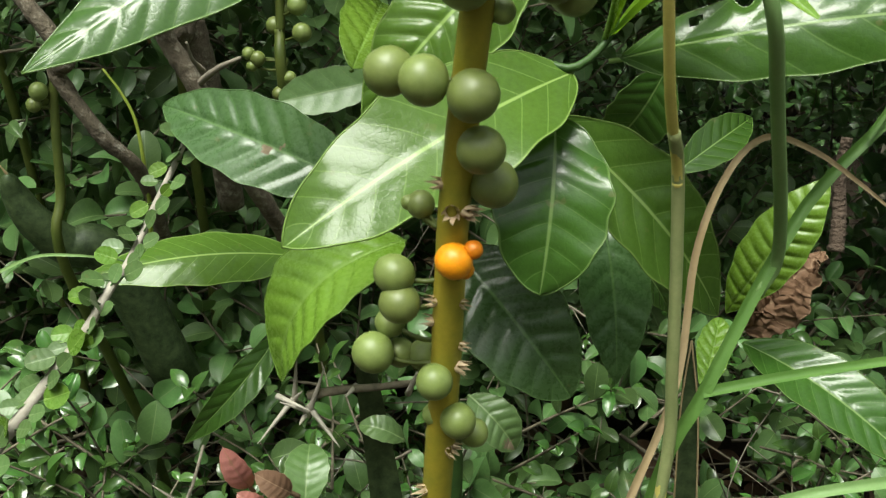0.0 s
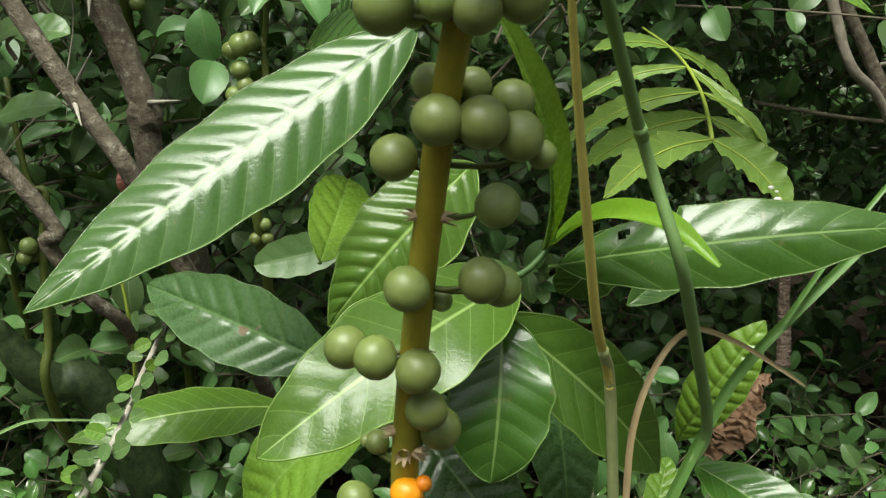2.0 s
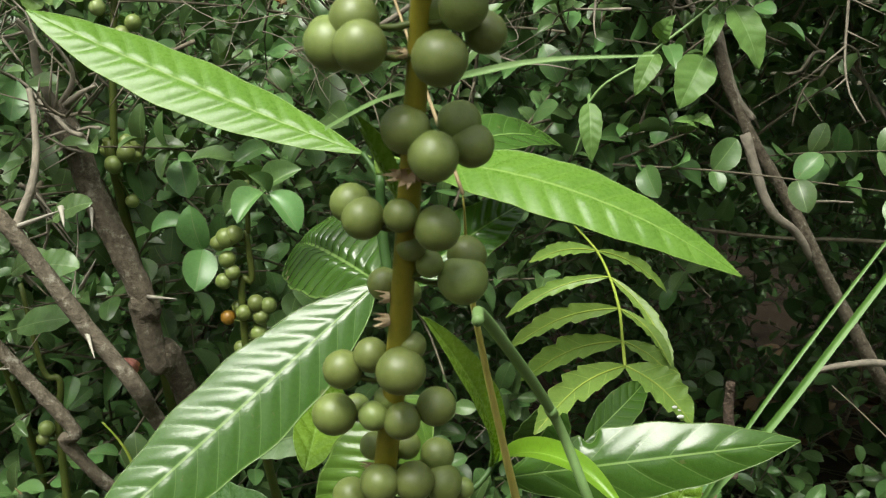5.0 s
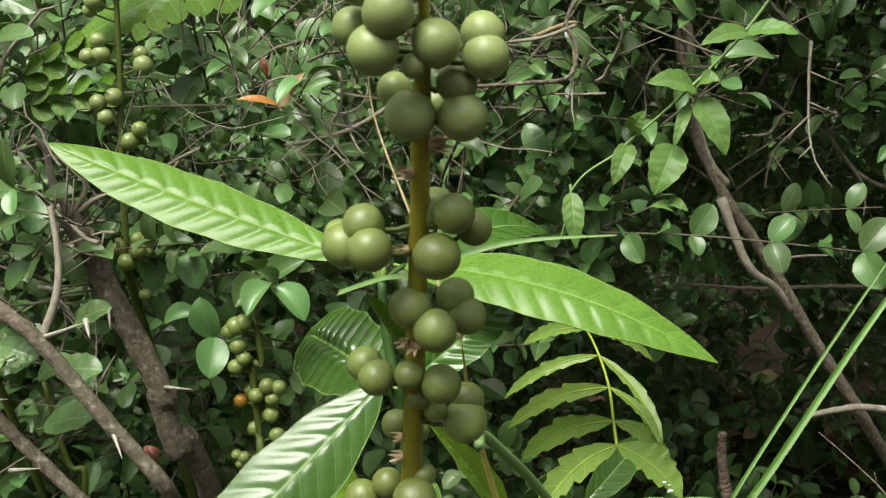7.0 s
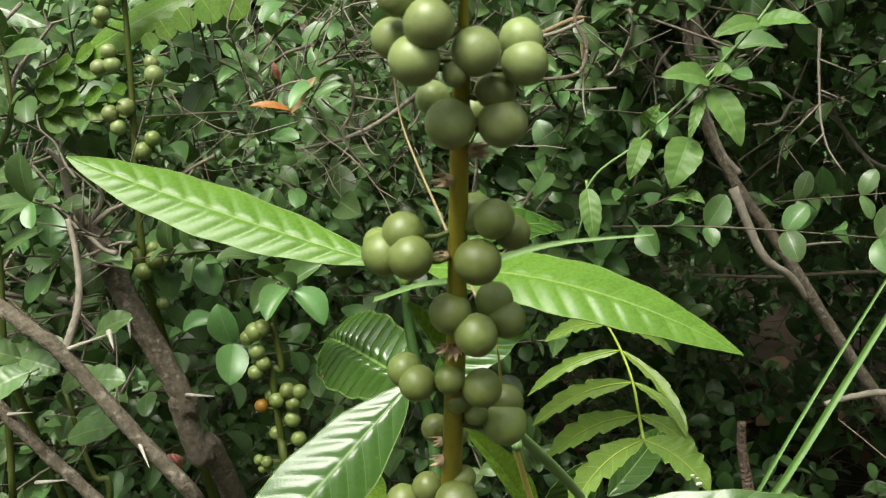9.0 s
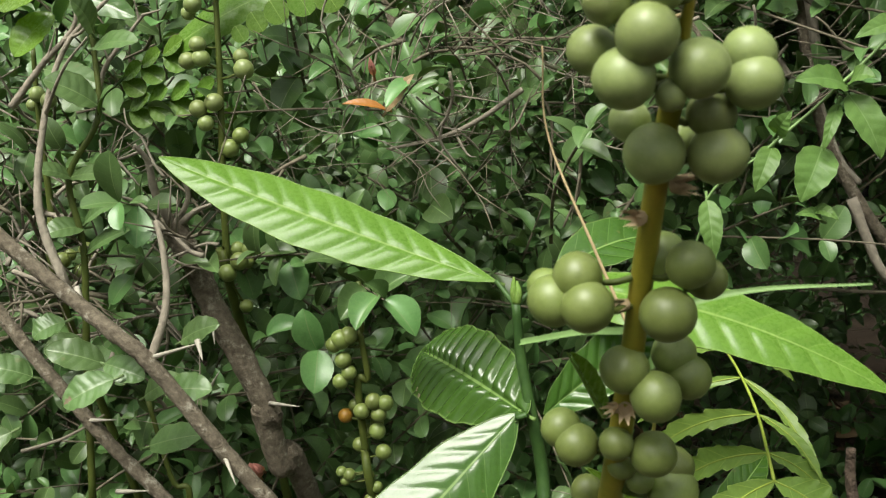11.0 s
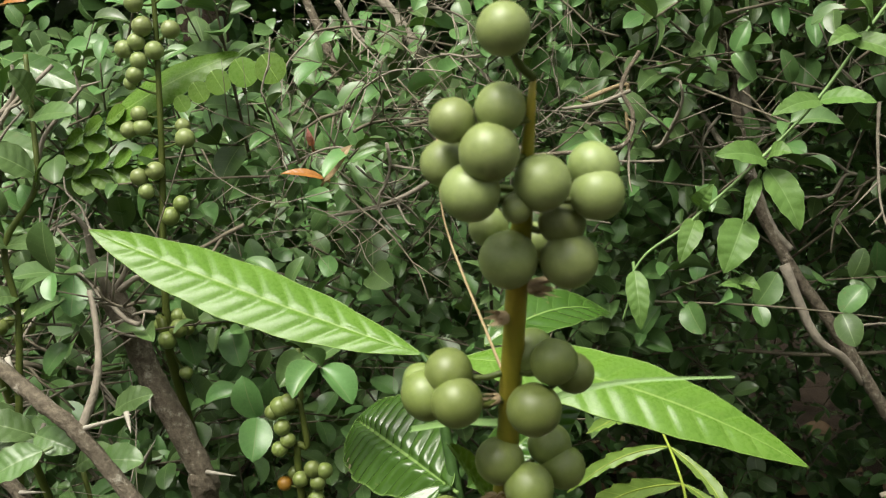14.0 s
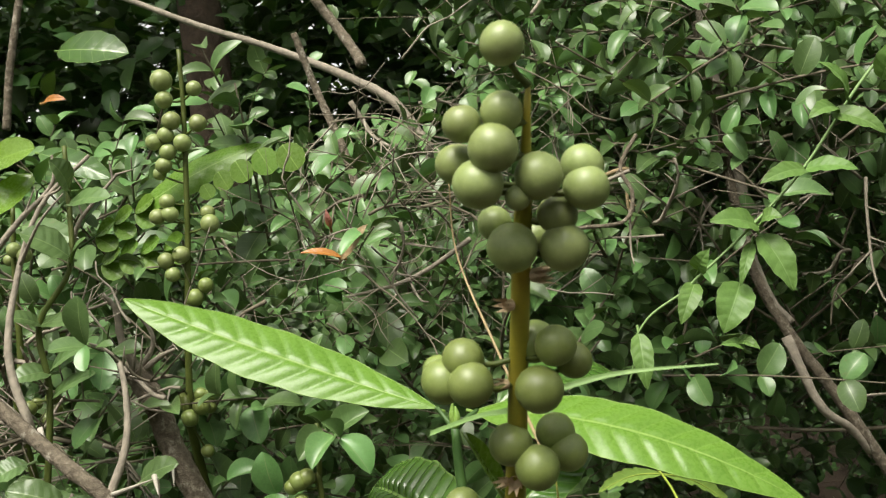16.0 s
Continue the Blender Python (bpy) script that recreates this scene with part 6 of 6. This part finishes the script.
# ---- trees behind ----
def tree(name, label, at, r, height, seed, crown, count, size, low=0.5, unseen_roof=0):
    rng = random.Random(seed)
    ob = thing(name, label, "tree", "trees behind the hedge")
    p = Vector(at)
    top = p + Vector((rng.uniform(-0.2, 0.2), rng.uniform(-0.1, 0.3), height))
    tube("trunk", [p, p.lerp(top, 0.35) + Vector((0.03, 0, 0)), p.lerp(top, 0.7), top], (r, r * 0.4), M_TRUNK, ob, 12, 30, 0.06, seed)
    limbs = Foliage()
    leaves = Foliage()
    for _ in range(14):
        h = rng.uniform(0.2, 0.95)
        b = p.lerp(top, h)
        e = b + Vector((rng.gauss(0, crown * 0.5), rng.gauss(0, crown * 0.4), rng.uniform(-0.1, 0.4)))
        pts = spline([b, b.lerp(e, 0.5) + Vector((0, 0, rng.uniform(-0.1, 0.15))), e], 8)
        tv, tf = tube_data(pts, (r * 0.3, r * 0.06), 5, 0.1, 1)
        limbs.add([tuple(q) for q in tv], tf, [(0, 0)] * len(tv))
    for _ in range(count):
        c = Vector((p.x + rng.gauss(0, crown), p.y + rng.gauss(0, crown * 0.5), low + abs(rng.gauss(0, height * 0.35))))
        for _ in range(7):
            q = c + Vector((rng.gauss(0, 0.07), rng.gauss(0, 0.07), rng.gauss(0, 0.05)))
            m = frame_of(q, (rng.gauss(0, 1), rng.gauss(0, 1), rng.gauss(-0.2, 0.5)), (rng.gauss(0, 0.5), rng.gauss(-0.3, 0.4), 1), size * rng.uniform(0.6, 1.3))
            leaves.leaf(KIT_OVAL[0], m)
    # Extra leaf clusters above the view, added to the crown to shade growth below.
    for _ in range(unseen_roof):
        c = Vector((p.x + rng.gauss(0, crown * 1.1), p.y + rng.gauss(-1.0, crown * 0.8), rng.uniform(1.9, 1.2 * height)))
        for _ in range(7):
            q = c + Vector((rng.gauss(0, 0.1), rng.gauss(0, 0.1), rng.gauss(0, 0.05)))
            m = frame_of(q, (rng.gauss(0, 1), rng.gauss(0, 1), rng.gauss(-0.2, 0.5)), (rng.gauss(0, 0.4), rng.gauss(0, 0.4), 1), 0.15 * rng.uniform(0.6, 1.3))
            leaves.leaf(KIT_OVAL[0], m)
    li = link_mesh("limbs", limbs.mesh("limbs"), M_TRUNK, ob)
    tagged(li, kind="stuff")
    cr = link_mesh("crown", leaves.mesh("crown"), M_TREE, ob)
    tagged(cr, kind="stuff")


tree("tree", "dark brown tree trunk in the shade behind the hedge", (-0.735, 2.75, -0.02), 0.085, 3.2, 31, 0.9, 400, 0.07, 1.3, 80)
tree("tree", "leafy tree in shade with patches of pale sky between", (1.1, 3.4, -0.02), 0.05, 3.4, 32, 1.0, 1500, 0.07, 0.2, 90)
tree("tree", "leafy tree standing further back in the thicket", (-2.2, 3.9, -0.02), 0.06, 3.6, 33, 1.0, 1300, 0.08, 0.2, 50)
tree("tree", "leafy tree standing far back in the thicket", (3.0, 4.2, -0.02), 0.06, 3.6, 34, 1.0, 1300, 0.08, 0.2, 50)
tree("tree", "leafy tree seen between the other trunks", (0.1, 4.9, -0.02), 0.06, 3.8, 35, 1.3, 1900, 0.09, 0.2, 80)
# Trees added out of view behind and beside the camera to block low sky.
for k, (x, y) in enumerate(((-2.9, -1.9), (0.4, -3.7), (2.9, -2.0), (-2.9, 0.8), (3.0, 1.0))):
    tree("tree", "leafy tree out of view, added to shade the thicket", (x, y, -0.02), 0.06, 3.2, 41 + k, 0.8, 700, 0.14, 0.1)


def undergrowth():
    """Dark leafy growth that closes the view under the trees."""
    rng = random.Random(61)
    fo = Foliage()
    for _ in range(3600):
        c = Vector((rng.uniform(-3.6, 3.6), rng.uniform(3.0, 5.6), rng.uniform(0.0, 1.0) ** 0.8 * 2.3))
        for _ in range(6):
            q = c + Vector((rng.gauss(0, 0.08), rng.gauss(0, 0.08), rng.gauss(0, 0.06)))
            fo.leaf(KIT_OVAL[0], frame_of(q, (rng.gauss(0, 1), rng.gauss(0, 0.6), rng.gauss(-0.2, 0.5)), (rng.gauss(0, 0.5), rng.gauss(-0.5, 0.4), 1), 0.11 * rng.uniform(0.6, 1.3)))
    ob = link_mesh("undergrowth", fo.mesh("undergrowth"), M_TREE)
    tagged(ob, "dark leafy undergrowth standing under the trees", "undergrowth", kind="stuff")


undergrowth()
